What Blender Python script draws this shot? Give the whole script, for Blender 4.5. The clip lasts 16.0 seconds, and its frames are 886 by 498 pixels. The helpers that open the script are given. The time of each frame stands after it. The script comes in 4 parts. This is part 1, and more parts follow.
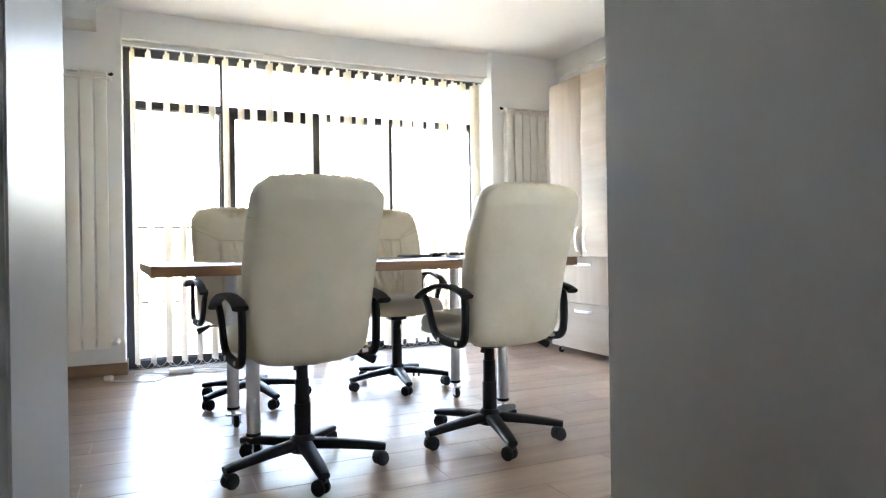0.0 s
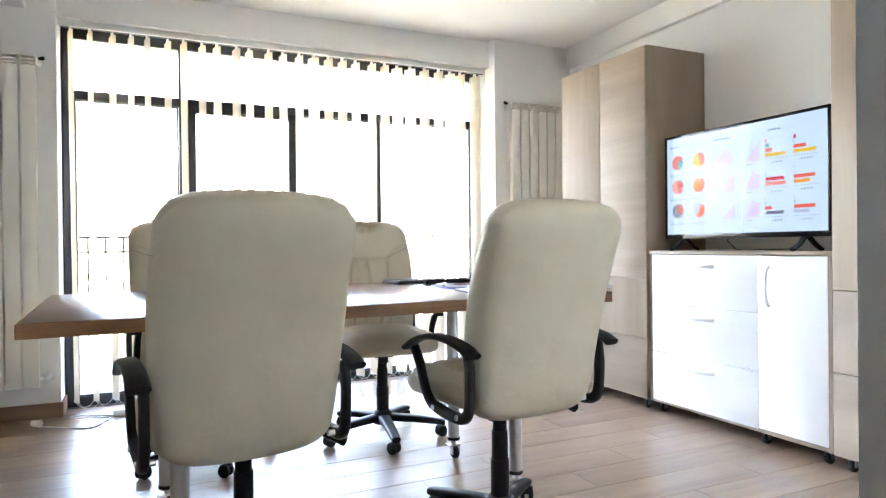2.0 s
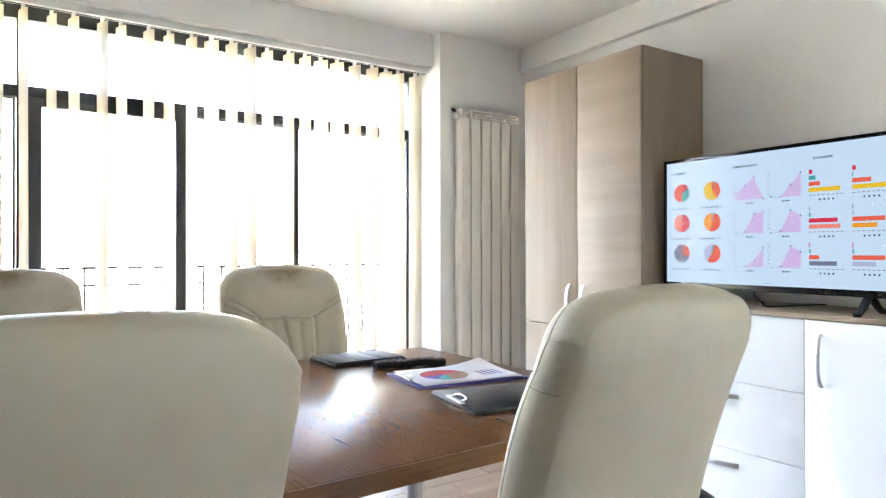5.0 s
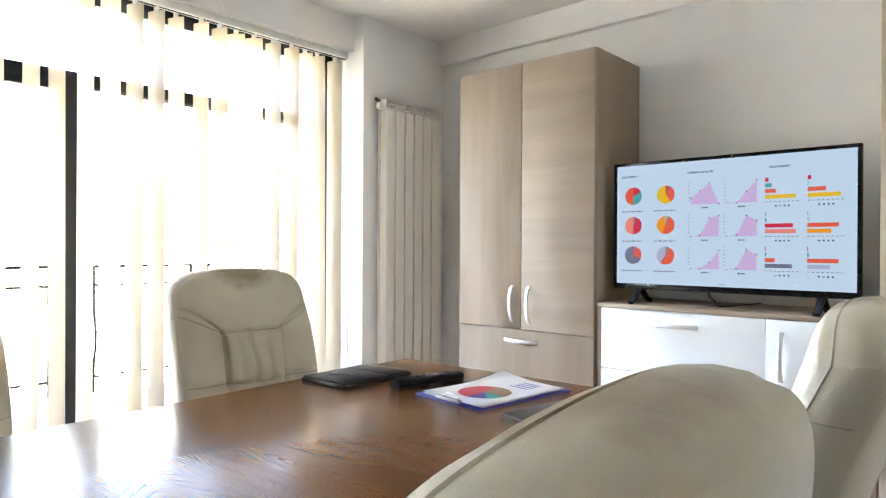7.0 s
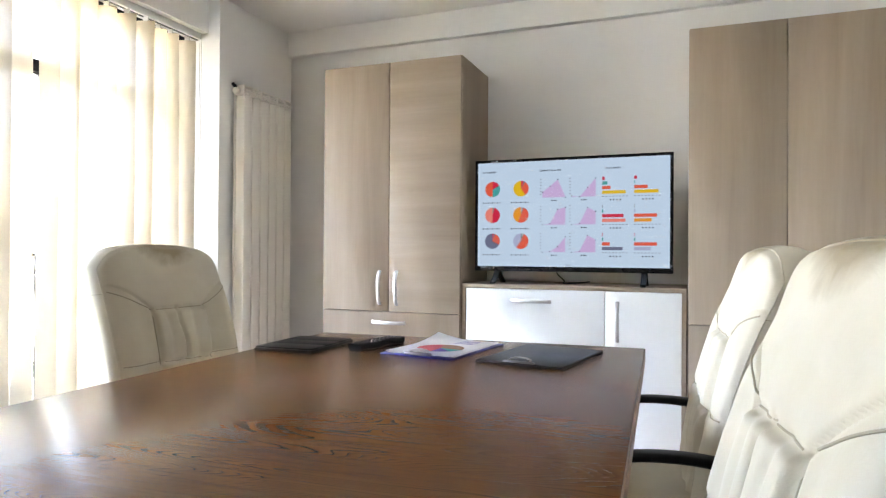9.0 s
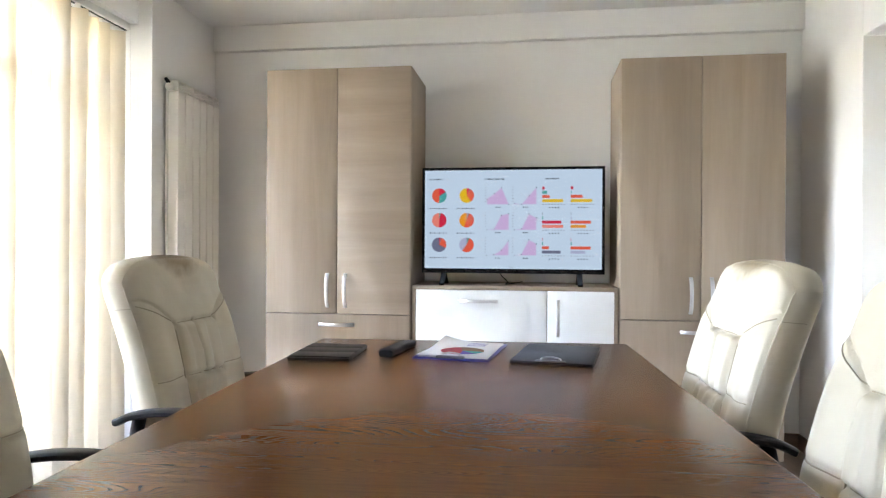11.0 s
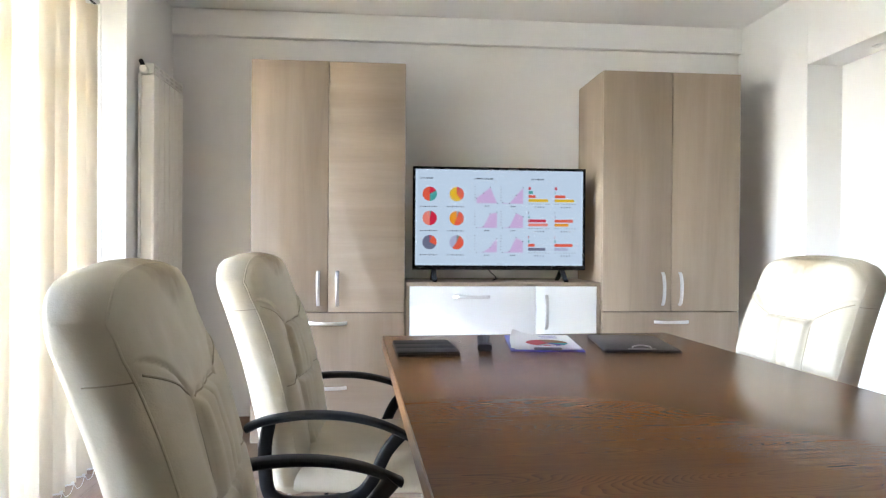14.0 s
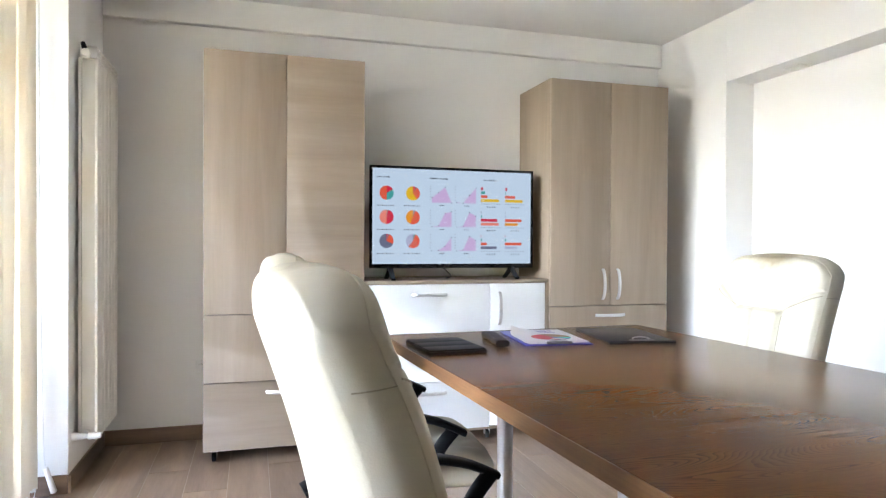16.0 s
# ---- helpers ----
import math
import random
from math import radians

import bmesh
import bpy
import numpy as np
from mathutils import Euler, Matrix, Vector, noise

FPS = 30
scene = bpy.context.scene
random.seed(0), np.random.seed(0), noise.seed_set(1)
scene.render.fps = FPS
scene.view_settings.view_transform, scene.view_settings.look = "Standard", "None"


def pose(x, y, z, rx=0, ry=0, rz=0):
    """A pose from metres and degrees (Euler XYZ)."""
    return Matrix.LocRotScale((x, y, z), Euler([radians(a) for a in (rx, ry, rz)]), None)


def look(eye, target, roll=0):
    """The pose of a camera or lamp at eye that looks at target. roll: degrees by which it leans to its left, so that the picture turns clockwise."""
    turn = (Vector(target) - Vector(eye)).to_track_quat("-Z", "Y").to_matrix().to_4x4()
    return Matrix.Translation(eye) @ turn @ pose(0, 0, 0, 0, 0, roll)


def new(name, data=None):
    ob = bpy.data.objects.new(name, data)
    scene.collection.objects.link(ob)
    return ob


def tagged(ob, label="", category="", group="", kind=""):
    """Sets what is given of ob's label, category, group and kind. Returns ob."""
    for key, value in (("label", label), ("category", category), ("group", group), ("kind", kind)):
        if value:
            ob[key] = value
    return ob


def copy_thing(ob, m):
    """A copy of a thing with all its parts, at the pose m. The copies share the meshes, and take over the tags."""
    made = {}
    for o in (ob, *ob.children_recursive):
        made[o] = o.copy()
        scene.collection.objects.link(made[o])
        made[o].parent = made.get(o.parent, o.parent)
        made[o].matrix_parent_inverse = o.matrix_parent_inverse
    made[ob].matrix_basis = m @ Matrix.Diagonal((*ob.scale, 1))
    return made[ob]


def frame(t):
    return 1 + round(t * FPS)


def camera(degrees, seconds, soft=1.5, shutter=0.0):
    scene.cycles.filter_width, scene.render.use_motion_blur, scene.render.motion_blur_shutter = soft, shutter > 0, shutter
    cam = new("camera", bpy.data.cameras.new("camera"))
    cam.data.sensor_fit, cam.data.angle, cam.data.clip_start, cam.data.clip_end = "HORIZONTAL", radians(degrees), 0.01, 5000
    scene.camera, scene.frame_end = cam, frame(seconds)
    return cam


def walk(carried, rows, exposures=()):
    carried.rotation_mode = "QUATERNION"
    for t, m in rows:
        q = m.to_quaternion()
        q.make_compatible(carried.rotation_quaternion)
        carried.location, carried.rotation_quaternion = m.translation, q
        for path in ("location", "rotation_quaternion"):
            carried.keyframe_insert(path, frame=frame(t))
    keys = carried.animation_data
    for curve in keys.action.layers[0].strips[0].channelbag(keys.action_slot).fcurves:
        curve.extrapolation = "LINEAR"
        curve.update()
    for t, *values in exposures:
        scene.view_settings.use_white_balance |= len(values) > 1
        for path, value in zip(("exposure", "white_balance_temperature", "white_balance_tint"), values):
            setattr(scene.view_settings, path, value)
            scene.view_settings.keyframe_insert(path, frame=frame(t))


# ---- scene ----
cam = camera(69.0, 16.0, soft=1.25)
PATH = [
    (0, (0.168, 1.715, 0.8), (0.99, 3.538, 0.796), -0.8),
    (0.5, (0.219, 1.869, 0.826), (1.051, 3.688, 0.814), -0.8),
    (1, (0.296, 2.017, 0.848), (1.127, 3.836, 0.833), -0.8),
    (1.5, (0.371, 2.166, 0.874), (1.202, 3.985, 0.864), -0.7),
    (2, (0.434, 2.313, 0.917), (1.271, 4.13, 0.906), -0.6),
    (2.5, (0.503, 2.458, 0.97), (1.342, 4.273, 0.953), -0.6),
    (3, (0.561, 2.609, 1.015), (1.409, 4.42, 0.999), -0.6),
    (3.5, (0.581, 2.76, 1.048), (1.455, 4.559, 1.036), -0.4),
    (4, (0.632, 2.896, 1.068), (1.534, 4.681, 1.062), -0.2),
    (4.5, (0.649, 3.03, 1.091), (1.635, 4.77, 1.088), -0.1),
    (4.7, (0.655, 3.084, 1.094), (1.685, 4.798, 1.095), -0.1),
    (6.8, (0.407, 3.606, 1.112), (1.853, 4.986, 1.113), 0.3),
    (7, (0.364, 3.658, 1.114), (1.855, 4.991, 1.11), 0.3),
    (7.5, (0.263, 3.753, 1.085), (1.872, 4.939, 1.090), 0.4),
    (8, (0.149, 3.828, 1.059), (1.859, 4.863, 1.069), 0.4),
    (8.5, (0.038, 3.901, 1.037), (1.836, 4.777, 1.048), 0.5),
    (9, (-0.058, 3.977, 1.023), (1.804, 4.705, 1.037), 0.4),
    (9.5, (-0.142, 4.072, 1.038), (1.768, 4.676, 1.049), 0.3),
    (10, (-0.21, 4.191, 1.05), (1.732, 4.669, 1.058), 0.4),
    (10.2, (-0.238, 4.240, 1.058), (1.716, 4.668, 1.062), 0.4),
    (12.5, (-0.394, 4.77, 1.079), (1.604, 4.863, 1.071), 0.3),
    (13, (-0.387, 4.903, 1.077), (1.613, 4.912, 1.066), 0.4),
    (13.5, (-0.396, 5.028, 1.078), (1.602, 4.944, 1.065), 0.4),
    (14, (-0.405, 5.15, 1.067), (1.587, 4.972, 1.057), 0.4),
    (14.5, (-0.407, 5.276, 1.058), (1.574, 5.001, 1.048), 0.4),
    (15, (-0.402, 5.393, 1.062), (1.563, 5.02, 1.048), 0.3),
    (15.5, (-0.377, 5.502, 1.062), (1.566, 5.028, 1.05), 0.4),
    (16, (-0.365, 5.602, 1.072), (1.553, 5.035, 1.056), 0.3),
]
walk(cam, [(t, look(eye, target, roll)) for t, eye, target, roll in PATH], [(0, 6.42, 6900, 20), (4.5, 6.31, 6900, 20), (9, 6.04, 7150, 22), (16, 6.06, 7050, 22)])

# ---- world, sun, exposure ----
world = bpy.data.worlds.new("world")
scene.world = world
world.use_nodes = True
wn = world.node_tree.nodes
sky = wn.new("ShaderNodeTexSky")
sky.sky_type, sky.sun_disc = "NISHITA", False
sky.sun_elevation, sky.sun_rotation = radians(48), radians(200)
sky.dust_density, sky.air_density, sky.ozone_density = 4.0, 1.2, 0.6
wn["Background"].inputs["Strength"].default_value = 0.15
world.node_tree.links.new(sky.outputs[0], wn["Background"].inputs["Color"])
sun_data = bpy.data.lights.new("sun", "SUN")
sun_data.energy, sun_data.angle, sun_data.color = 1.5, radians(20), (1.0, 0.96, 0.9)
sun = new("sun", sun_data)
sun.matrix_world = look((-8, -14, 22), (0, 5, 0))

# the sky's light comes in through the window's opening
opening = bpy.data.lights.new("window_opening", "AREA")
opening.shape, opening.size, opening.size_y = "RECTANGLE", 2.70, 2.20
opening.cycles.is_portal = True
new("window_opening", opening).matrix_world = look((1.355, 6.70, 1.10), (1.355, 0.0, 1.10))

# ---- materials ----
def material(name):
    m = bpy.data.materials.new(name)
    m.use_nodes = True
    return m, m.node_tree.nodes, m.node_tree.links, m.node_tree.nodes["Principled BSDF"]


def ramp(nodes, stops):
    r = nodes.new("ShaderNodeValToRGB")
    while len(r.color_ramp.elements) < len(stops):
        r.color_ramp.elements.new(0.5)
    for e, (p, c) in zip(r.color_ramp.elements, stops):
        e.position, e.color = p, (*c, 1)
    return r


def surface(name, colour, rough=0.5, metal=0.0, vary=0.06, scale=6.0, bump=0.0, fine=120.0, coat=0.0, spec=0.5):
    """Paint, plastic or metal with two scales of variation and a fine relief."""
    m, n, l, p = material(name)
    co = n.new("ShaderNodeTexCoord")
    big, small = n.new("ShaderNodeTexNoise"), n.new("ShaderNodeTexNoise")
    big.inputs["Scale"].default_value, big.inputs["Detail"].default_value = scale, 5
    small.inputs["Scale"].default_value, small.inputs["Detail"].default_value = fine, 3
    l.new(co.outputs["Object"], big.inputs["Vector"])
    l.new(co.outputs["Object"], small.inputs["Vector"])
    r = ramp(n, [(0.3, [c * (1 - vary) for c in colour]), (0.7, [min(1, c * (1 + vary)) for c in colour])])
    l.new(big.outputs["Fac"], r.inputs["Fac"])
    l.new(r.outputs["Color"], p.inputs["Base Color"])
    rr = n.new("ShaderNodeMapRange")
    rr.inputs["To Min"].default_value, rr.inputs["To Max"].default_value = rough * 0.85, min(1, rough * 1.15)
    l.new(small.outputs["Fac"], rr.inputs["Value"])
    l.new(rr.outputs["Result"], p.inputs["Roughness"])
    p.inputs["Metallic"].default_value, p.inputs["Coat Weight"].default_value = metal, coat
    p.inputs["Specular IOR Level"].default_value = spec
    if bump:
        b = n.new("ShaderNodeBump")
        b.inputs["Strength"].default_value, b.inputs["Distance"].default_value = bump, 0.004
        l.new(small.outputs["Fac"], b.inputs["Height"])
        l.new(b.outputs["Normal"], p.inputs["Normal"])
    return m


def grain_wood(name, dark, light, rough, axis, stretch=14.0, scale=9.0, gap=0.0, pores=0.35, random_shift=True, coat=0.0, spec=0.5):
    """Straight-grained wood: noise drawn out along one axis, tone differing from piece to piece."""
    m, n, l, p = material(name)
    co, mp, info = n.new("ShaderNodeTexCoord"), n.new("ShaderNodeMapping"), n.new("ShaderNodeObjectInfo")
    s = [scale * stretch / 10] * 3
    s["xyz".index(axis)] = scale / 10
    mp.inputs["Scale"].default_value = s
    shift = n.new("ShaderNodeVectorMath")
    shift.operation = "SCALE"
    shift.inputs[0].default_value = (37.0, 11.0, 23.0)
    if random_shift:
        l.new(info.outputs["Random"], shift.inputs["Scale"])
    add = n.new("ShaderNodeVectorMath")
    l.new(co.outputs["Object"], add.inputs[0])
    l.new(shift.outputs[0], add.inputs[1])
    l.new(add.outputs[0], mp.inputs["Vector"])
    a, b = n.new("ShaderNodeTexNoise"), n.new("ShaderNodeTexNoise")
    a.inputs["Scale"].default_value, a.inputs["Detail"].default_value, a.inputs["Distortion"].default_value = 1.0, 6, 0.8
    b.inputs["Scale"].default_value, b.inputs["Detail"].default_value = 9.0, 4
    l.new(mp.outputs[0], a.inputs["Vector"])
    l.new(mp.outputs[0], b.inputs["Vector"])
    mixv = n.new("ShaderNodeMath")
    mixv.operation = "MULTIPLY_ADD"
    mixv.inputs[1].default_value = pores
    l.new(b.outputs["Fac"], mixv.inputs[0])
    l.new(a.outputs["Fac"], mixv.inputs[2])
    tone = n.new("ShaderNodeMath")
    tone.operation = "MULTIPLY_ADD"
    tone.inputs[1].default_value = gap
    l.new(info.outputs["Random"], tone.inputs[0])
    l.new(mixv.outputs[0], tone.inputs[2])
    mid = 0.5 + pores * 0.5 + gap * 0.5
    r = ramp(n, [(mid - 0.28, dark), (mid + 0.28, light)])
    l.new(tone.outputs[0], r.inputs["Fac"])
    l.new(r.outputs["Color"], p.inputs["Base Color"])
    rr = n.new("ShaderNodeMapRange")
    rr.inputs["To Min"].default_value, rr.inputs["To Max"].default_value = rough * 0.8, rough * 1.2
    l.new(a.outputs["Fac"], rr.inputs["Value"])
    l.new(rr.outputs["Result"], p.inputs["Roughness"])
    p.inputs["Coat Weight"].default_value, p.inputs["Specular IOR Level"].default_value = coat, spec
    bu = n.new("ShaderNodeBump")
    bu.inputs["Strength"].default_value, bu.inputs["Distance"].default_value = 0.18, 0.002
    l.new(b.outputs["Fac"], bu.inputs["Height"])
    l.new(bu.outputs["Normal"], p.inputs["Normal"])
    return m


def cathedral_wood(name):
    """Stained oak veneer in leaves across the table, each with nested arches of open grain."""
    m, n, l, p = material(name)

    def math(op, a, b=None, c=None):
        k = n.new("ShaderNodeMath")
        k.operation = op
        for i, v in enumerate((a, b, c)):
            if v is None:
                continue
            if isinstance(v, (int, float)):
                k.inputs[i].default_value = v
            else:
                l.new(v, k.inputs[i])
        return k.outputs[0]

    co, sep = n.new("ShaderNodeTexCoord"), n.new("ShaderNodeSeparateXYZ")
    l.new(co.outputs["Object"], sep.inputs[0])
    # growth rings: level lines of a field drawn out along the grain
    field, fm = n.new("ShaderNodeTexNoise"), n.new("ShaderNodeMapping")
    fm.inputs["Scale"].default_value = (8.5, 1.15, 1.0)
    field.inputs["Scale"].default_value, field.inputs["Detail"].default_value, field.inputs["Roughness"].default_value = 1.0, 1.6, 0.40
    l.new(co.outputs["Object"], fm.inputs["Vector"])
    l.new(fm.outputs[0], field.inputs["Vector"])
    level = math("ADD", math("MULTIPLY", field.outputs["Fac"], 84.0), math("MULTIPLY", sep.outputs["X"], 60.0))
    rings = math("FRACT", level)
    lines = math("POWER", rings, 2.6)
    white = n.new("ShaderNodeTexNoise")
    white.inputs["Scale"].default_value = 0.9
    l.new(fm.outputs[0], white.inputs["Vector"])
    fine, mp = n.new("ShaderNodeTexNoise"), n.new("ShaderNodeMapping")
    mp.inputs["Scale"].default_value = (190, 7, 60)
    fine.inputs["Scale"].default_value, fine.inputs["Detail"].default_value = 1.0, 4
    l.new(co.outputs["Object"], mp.inputs["Vector"])
    l.new(mp.outputs[0], fine.inputs["Vector"])
    patch = n.new("ShaderNodeTexNoise")
    patch.inputs["Scale"].default_value, patch.inputs["Detail"].default_value = 2.2, 3
    l.new(co.outputs["Object"], patch.inputs["Vector"])
    where, wr = n.new("ShaderNodeTexNoise"), n.new("ShaderNodeMapRange")
    where.inputs["Scale"].default_value, where.inputs["Detail"].default_value = 4.0, 2
    l.new(co.outputs["Object"], where.inputs["Vector"])
    wr.inputs["From Min"].default_value, wr.inputs["From Max"].default_value = 0.40, 0.66
    wr.inputs["To Min"].default_value = 0.72
    l.new(where.outputs["Fac"], wr.inputs["Value"])
    grain = math("MULTIPLY", math("MULTIPLY", lines, wr.outputs["Result"]), math("MULTIPLY_ADD", fine.outputs["Fac"], 1.4, -0.1))
    tone = math("ADD", math("MULTIPLY", grain, 0.50), math("MULTIPLY", fine.outputs["Fac"], 0.14))
    tone = math("ADD", tone, math("MULTIPLY", patch.outputs["Fac"], 0.20))
    tone = math("ADD", tone, math("MULTIPLY", white.outputs["Fac"], 0.10))
    rp = ramp(n, [(0.12, (0.190, 0.070, 0.0160)), (0.36, (0.122, 0.041, 0.0088)), (0.70, (0.034, 0.0112, 0.0030))])
    l.new(tone, rp.inputs["Fac"])
    l.new(rp.outputs["Color"], p.inputs["Base Color"])
    l.new(math("MULTIPLY_ADD", patch.outputs["Fac"], 0.06, 0.225), p.inputs["Roughness"])
    p.inputs["Specular IOR Level"].default_value = 0.29
    return m


def leather(name):
    """Cream faux leather: fine pebble grain, soft creases, a greasy worn patch on top of the headrest."""
    m, n, l, p = material(name)
    co = n.new("ShaderNodeTexCoord")
    cell, soft, crease = n.new("ShaderNodeTexVoronoi"), n.new("ShaderNodeTexNoise"), n.new("ShaderNodeTexNoise")
    cell.inputs["Scale"].default_value = 420
    soft.inputs["Scale"].default_value, soft.inputs["Detail"].default_value = 5, 5
    crease.inputs["Scale"].default_value, crease.inputs["Detail"].default_value, crease.inputs["Distortion"].default_value = 17, 6, 0.8
    for t in (cell, soft, crease):
        l.new(co.outputs["Object"], t.inputs["Vector"])
    r = ramp(n, [(0.3, (0.575, 0.505, 0.375)), (0.7, (0.66, 0.592, 0.465))])
    l.new(soft.outputs["Fac"], r.inputs["Fac"])
    # worn patch: a blot round the middle of the headrest's top edge
    dist, sc = n.new("ShaderNodeVectorMath"), n.new("ShaderNodeVectorMath")
    sc.operation, dist.operation = "SUBTRACT", "LENGTH"
    sq = n.new("ShaderNodeVectorMath")
    sq.operation = "MULTIPLY"
    sq.inputs[1].default_value = (0.8, 1.0, 1.5)
    sc.inputs[1].default_value = (0.0, -0.195, 1.040)
    l.new(co.outputs["Object"], sc.inputs[0])
    l.new(sc.outputs[0], sq.inputs[0])
    l.new(sq.outputs[0], dist.inputs[0])
    wob = n.new("ShaderNodeMath")
    wob.operation = "MULTIPLY_ADD"
    wob.inputs[1].default_value = 0.08
    l.new(crease.outputs["Fac"], wob.inputs[0])
    l.new(dist.outputs["Value"], wob.inputs[2])
    mr = n.new("ShaderNodeMapRange")
    mr.inputs["From Min"].default_value, mr.inputs["From Max"].default_value = 0.08, 0.135
    mr.inputs["To Min"].default_value, mr.inputs["To Max"].default_value = 0.80, 0.0
    l.new(wob.outputs[0], mr.inputs["Value"])
    mix = n.new("ShaderNodeMixRGB")
    mix.inputs["Color2"].default_value = (0.30, 0.22, 0.12, 1)
    l.new(mr.outputs[0], mix.inputs["Fac"])
    l.new(r.outputs["Color"], mix.inputs["Color1"])
    l.new(mix.outputs[0], p.inputs["Base Color"])
    p.inputs["Roughness"].default_value = 0.45
    p.inputs["Specular IOR Level"].default_value = 0.36
    b1, b2 = n.new("ShaderNodeBump"), n.new("ShaderNodeBump")
    b1.inputs["Strength"].default_value, b1.inputs["Distance"].default_value = 0.18, 0.0008
    b2.inputs["Strength"].default_value, b2.inputs["Distance"].default_value = 0.35, 0.006
    l.new(cell.outputs["Distance"], b1.inputs["Height"])
    l.new(crease.outputs["Fac"], b2.inputs["Height"])
    l.new(b2.outputs["Normal"], b1.inputs["Normal"])
    l.new(b1.outputs["Normal"], p.inputs["Normal"])
    return m


def fabric(name, colour, through_share, open_share):
    """Blind cloth: woven, letting part of the daylight through the threads and part through the open weave."""
    m, n, l, p = material(name)
    out = n["Material Output"]
    co, mp, weave = n.new("ShaderNodeTexCoord"), n.new("ShaderNodeMapping"), n.new("ShaderNodeTexNoise")
    mp.inputs["Scale"].default_value = (500, 500, 160)
    weave.inputs["Scale"].default_value = 1.0
    l.new(co.outputs["Object"], mp.inputs["Vector"])
    l.new(mp.outputs[0], weave.inputs["Vector"])
    r = ramp(n, [(0.3, [c * 0.93 for c in colour]), (0.7, colour)])
    l.new(weave.outputs["Fac"], r.inputs["Fac"])
    l.new(r.outputs["Color"], p.inputs["Base Color"])
    p.inputs["Roughness"].default_value = 0.9
    tl, mx = n.new("ShaderNodeBsdfTranslucent"), n.new("ShaderNodeMixShader")
    l.new(r.outputs["Color"], tl.inputs["Color"])
    mx.inputs["Fac"].default_value = through_share
    l.new(p.outputs[0], mx.inputs[1])
    l.new(tl.outputs[0], mx.inputs[2])
    clear, sheer = n.new("ShaderNodeBsdfTransparent"), n.new("ShaderNodeMixShader")
    sheer.inputs["Fac"].default_value = open_share
    l.new(mx.outputs[0], sheer.inputs[1])
    l.new(clear.outputs[0], sheer.inputs[2])
    l.new(sheer.outputs[0], out.inputs["Surface"])
    return m


def glow(name, colour, strength):
    """A lit patch of the display: it gives off light behind a glossy front."""
    m, n, l, p = material(name)
    p.inputs["Base Color"].default_value = (0.01, 0.01, 0.01, 1)
    p.inputs["Roughness"].default_value = 0.17
    p.inputs["Specular IOR Level"].default_value = 0.30
    p.inputs["Emission Color"].default_value = (*colour, 1)
    p.inputs["Emission Strength"].default_value = strength
    return m


def glass(name):
    m, n, l, p = material(name)
    p.inputs["Base Color"].default_value = (0.98, 1, 0.99, 1)
    p.inputs["Roughness"].default_value = 0.0
    p.inputs["Transmission Weight"].default_value = 1.0
    p.inputs["IOR"].default_value = 1.45
    return m


WALL = surface("wall_paint", (0.84, 0.83, 0.81), 0.75, vary=0.02, scale=1.5, bump=0.12, fine=260)
HALL = surface("hall_paint", (0.80, 0.80, 0.78), 0.7, vary=0.02, scale=1.5, bump=0.12, fine=260)
CEIL = surface("ceiling_paint", (0.85, 0.84, 0.825), 0.85, vary=0.015, scale=1.0, bump=0.1, fine=200)
GROUT = surface("grout", (0.48, 0.42, 0.35), 0.85, vary=0.1, scale=20)
TILE = grain_wood("floor_tile", (0.200, 0.126, 0.080), (0.370, 0.253, 0.170), 0.34, "x", stretch=9, scale=12, gap=0.22, pores=0.3, spec=0.85)
SKIRT = grain_wood("skirting_tile", (0.13, 0.075, 0.045), (0.26, 0.165, 0.105), 0.36, "x", stretch=9, scale=12, pores=0.3)
SKIRT_Y = grain_wood("skirting_tile_y", (0.13, 0.075, 0.045), (0.26, 0.165, 0.105), 0.36, "y", stretch=9, scale=12, pores=0.3)
LAM_V = grain_wood("laminate_upright", (0.265, 0.200, 0.143), (0.365, 0.285, 0.212), 0.58, "z", stretch=16, scale=6, pores=0.25)
LAM_H = grain_wood("laminate_level", (0.265, 0.200, 0.143), (0.365, 0.285, 0.212), 0.58, "x", stretch=16, scale=6, pores=0.25)
LAM_S = grain_wood("laminate_side", (0.250, 0.186, 0.132), (0.345, 0.265, 0.195), 0.58, "z", stretch=16, scale=6, pores=0.25)
WHITE = surface("white_laminate", (0.82, 0.84, 0.84), 0.36, vary=0.01, scale=3)
CHROME = surface("brushed_aluminium", (0.72, 0.72, 0.72), 0.36, metal=1.0, vary=0.04, scale=40, fine=400)
CLIP = surface("nickel_clip", (0.34, 0.34, 0.35), 0.42, metal=1.0, vary=0.06, scale=40)
STEEL = surface("steel_tube", (0.62, 0.62, 0.63), 0.34, metal=1.0, vary=0.05, scale=25, fine=300)
OAK = cathedral_wood("stained_oak")
OAK_EDGE = grain_wood("stained_oak_edge", (0.13, 0.055, 0.022), (0.30, 0.145, 0.06), 0.35, "x", stretch=18, scale=10, pores=0.4, random_shift=False)
OAK_EDGE_Y = grain_wood("stained_oak_edge_y", (0.13, 0.055, 0.022), (0.30, 0.145, 0.06), 0.35, "y", stretch=18, scale=10, pores=0.4, random_shift=False)
CREAM = leather("cream_leather")
SEAM = surface("seam_thread", (0.40, 0.345, 0.25), 0.7, vary=0.1)
BLACK = surface("black_plastic", (0.009, 0.0095, 0.011), 0.45, vary=0.15, scale=30, bump=0.1, fine=500, spec=0.22)
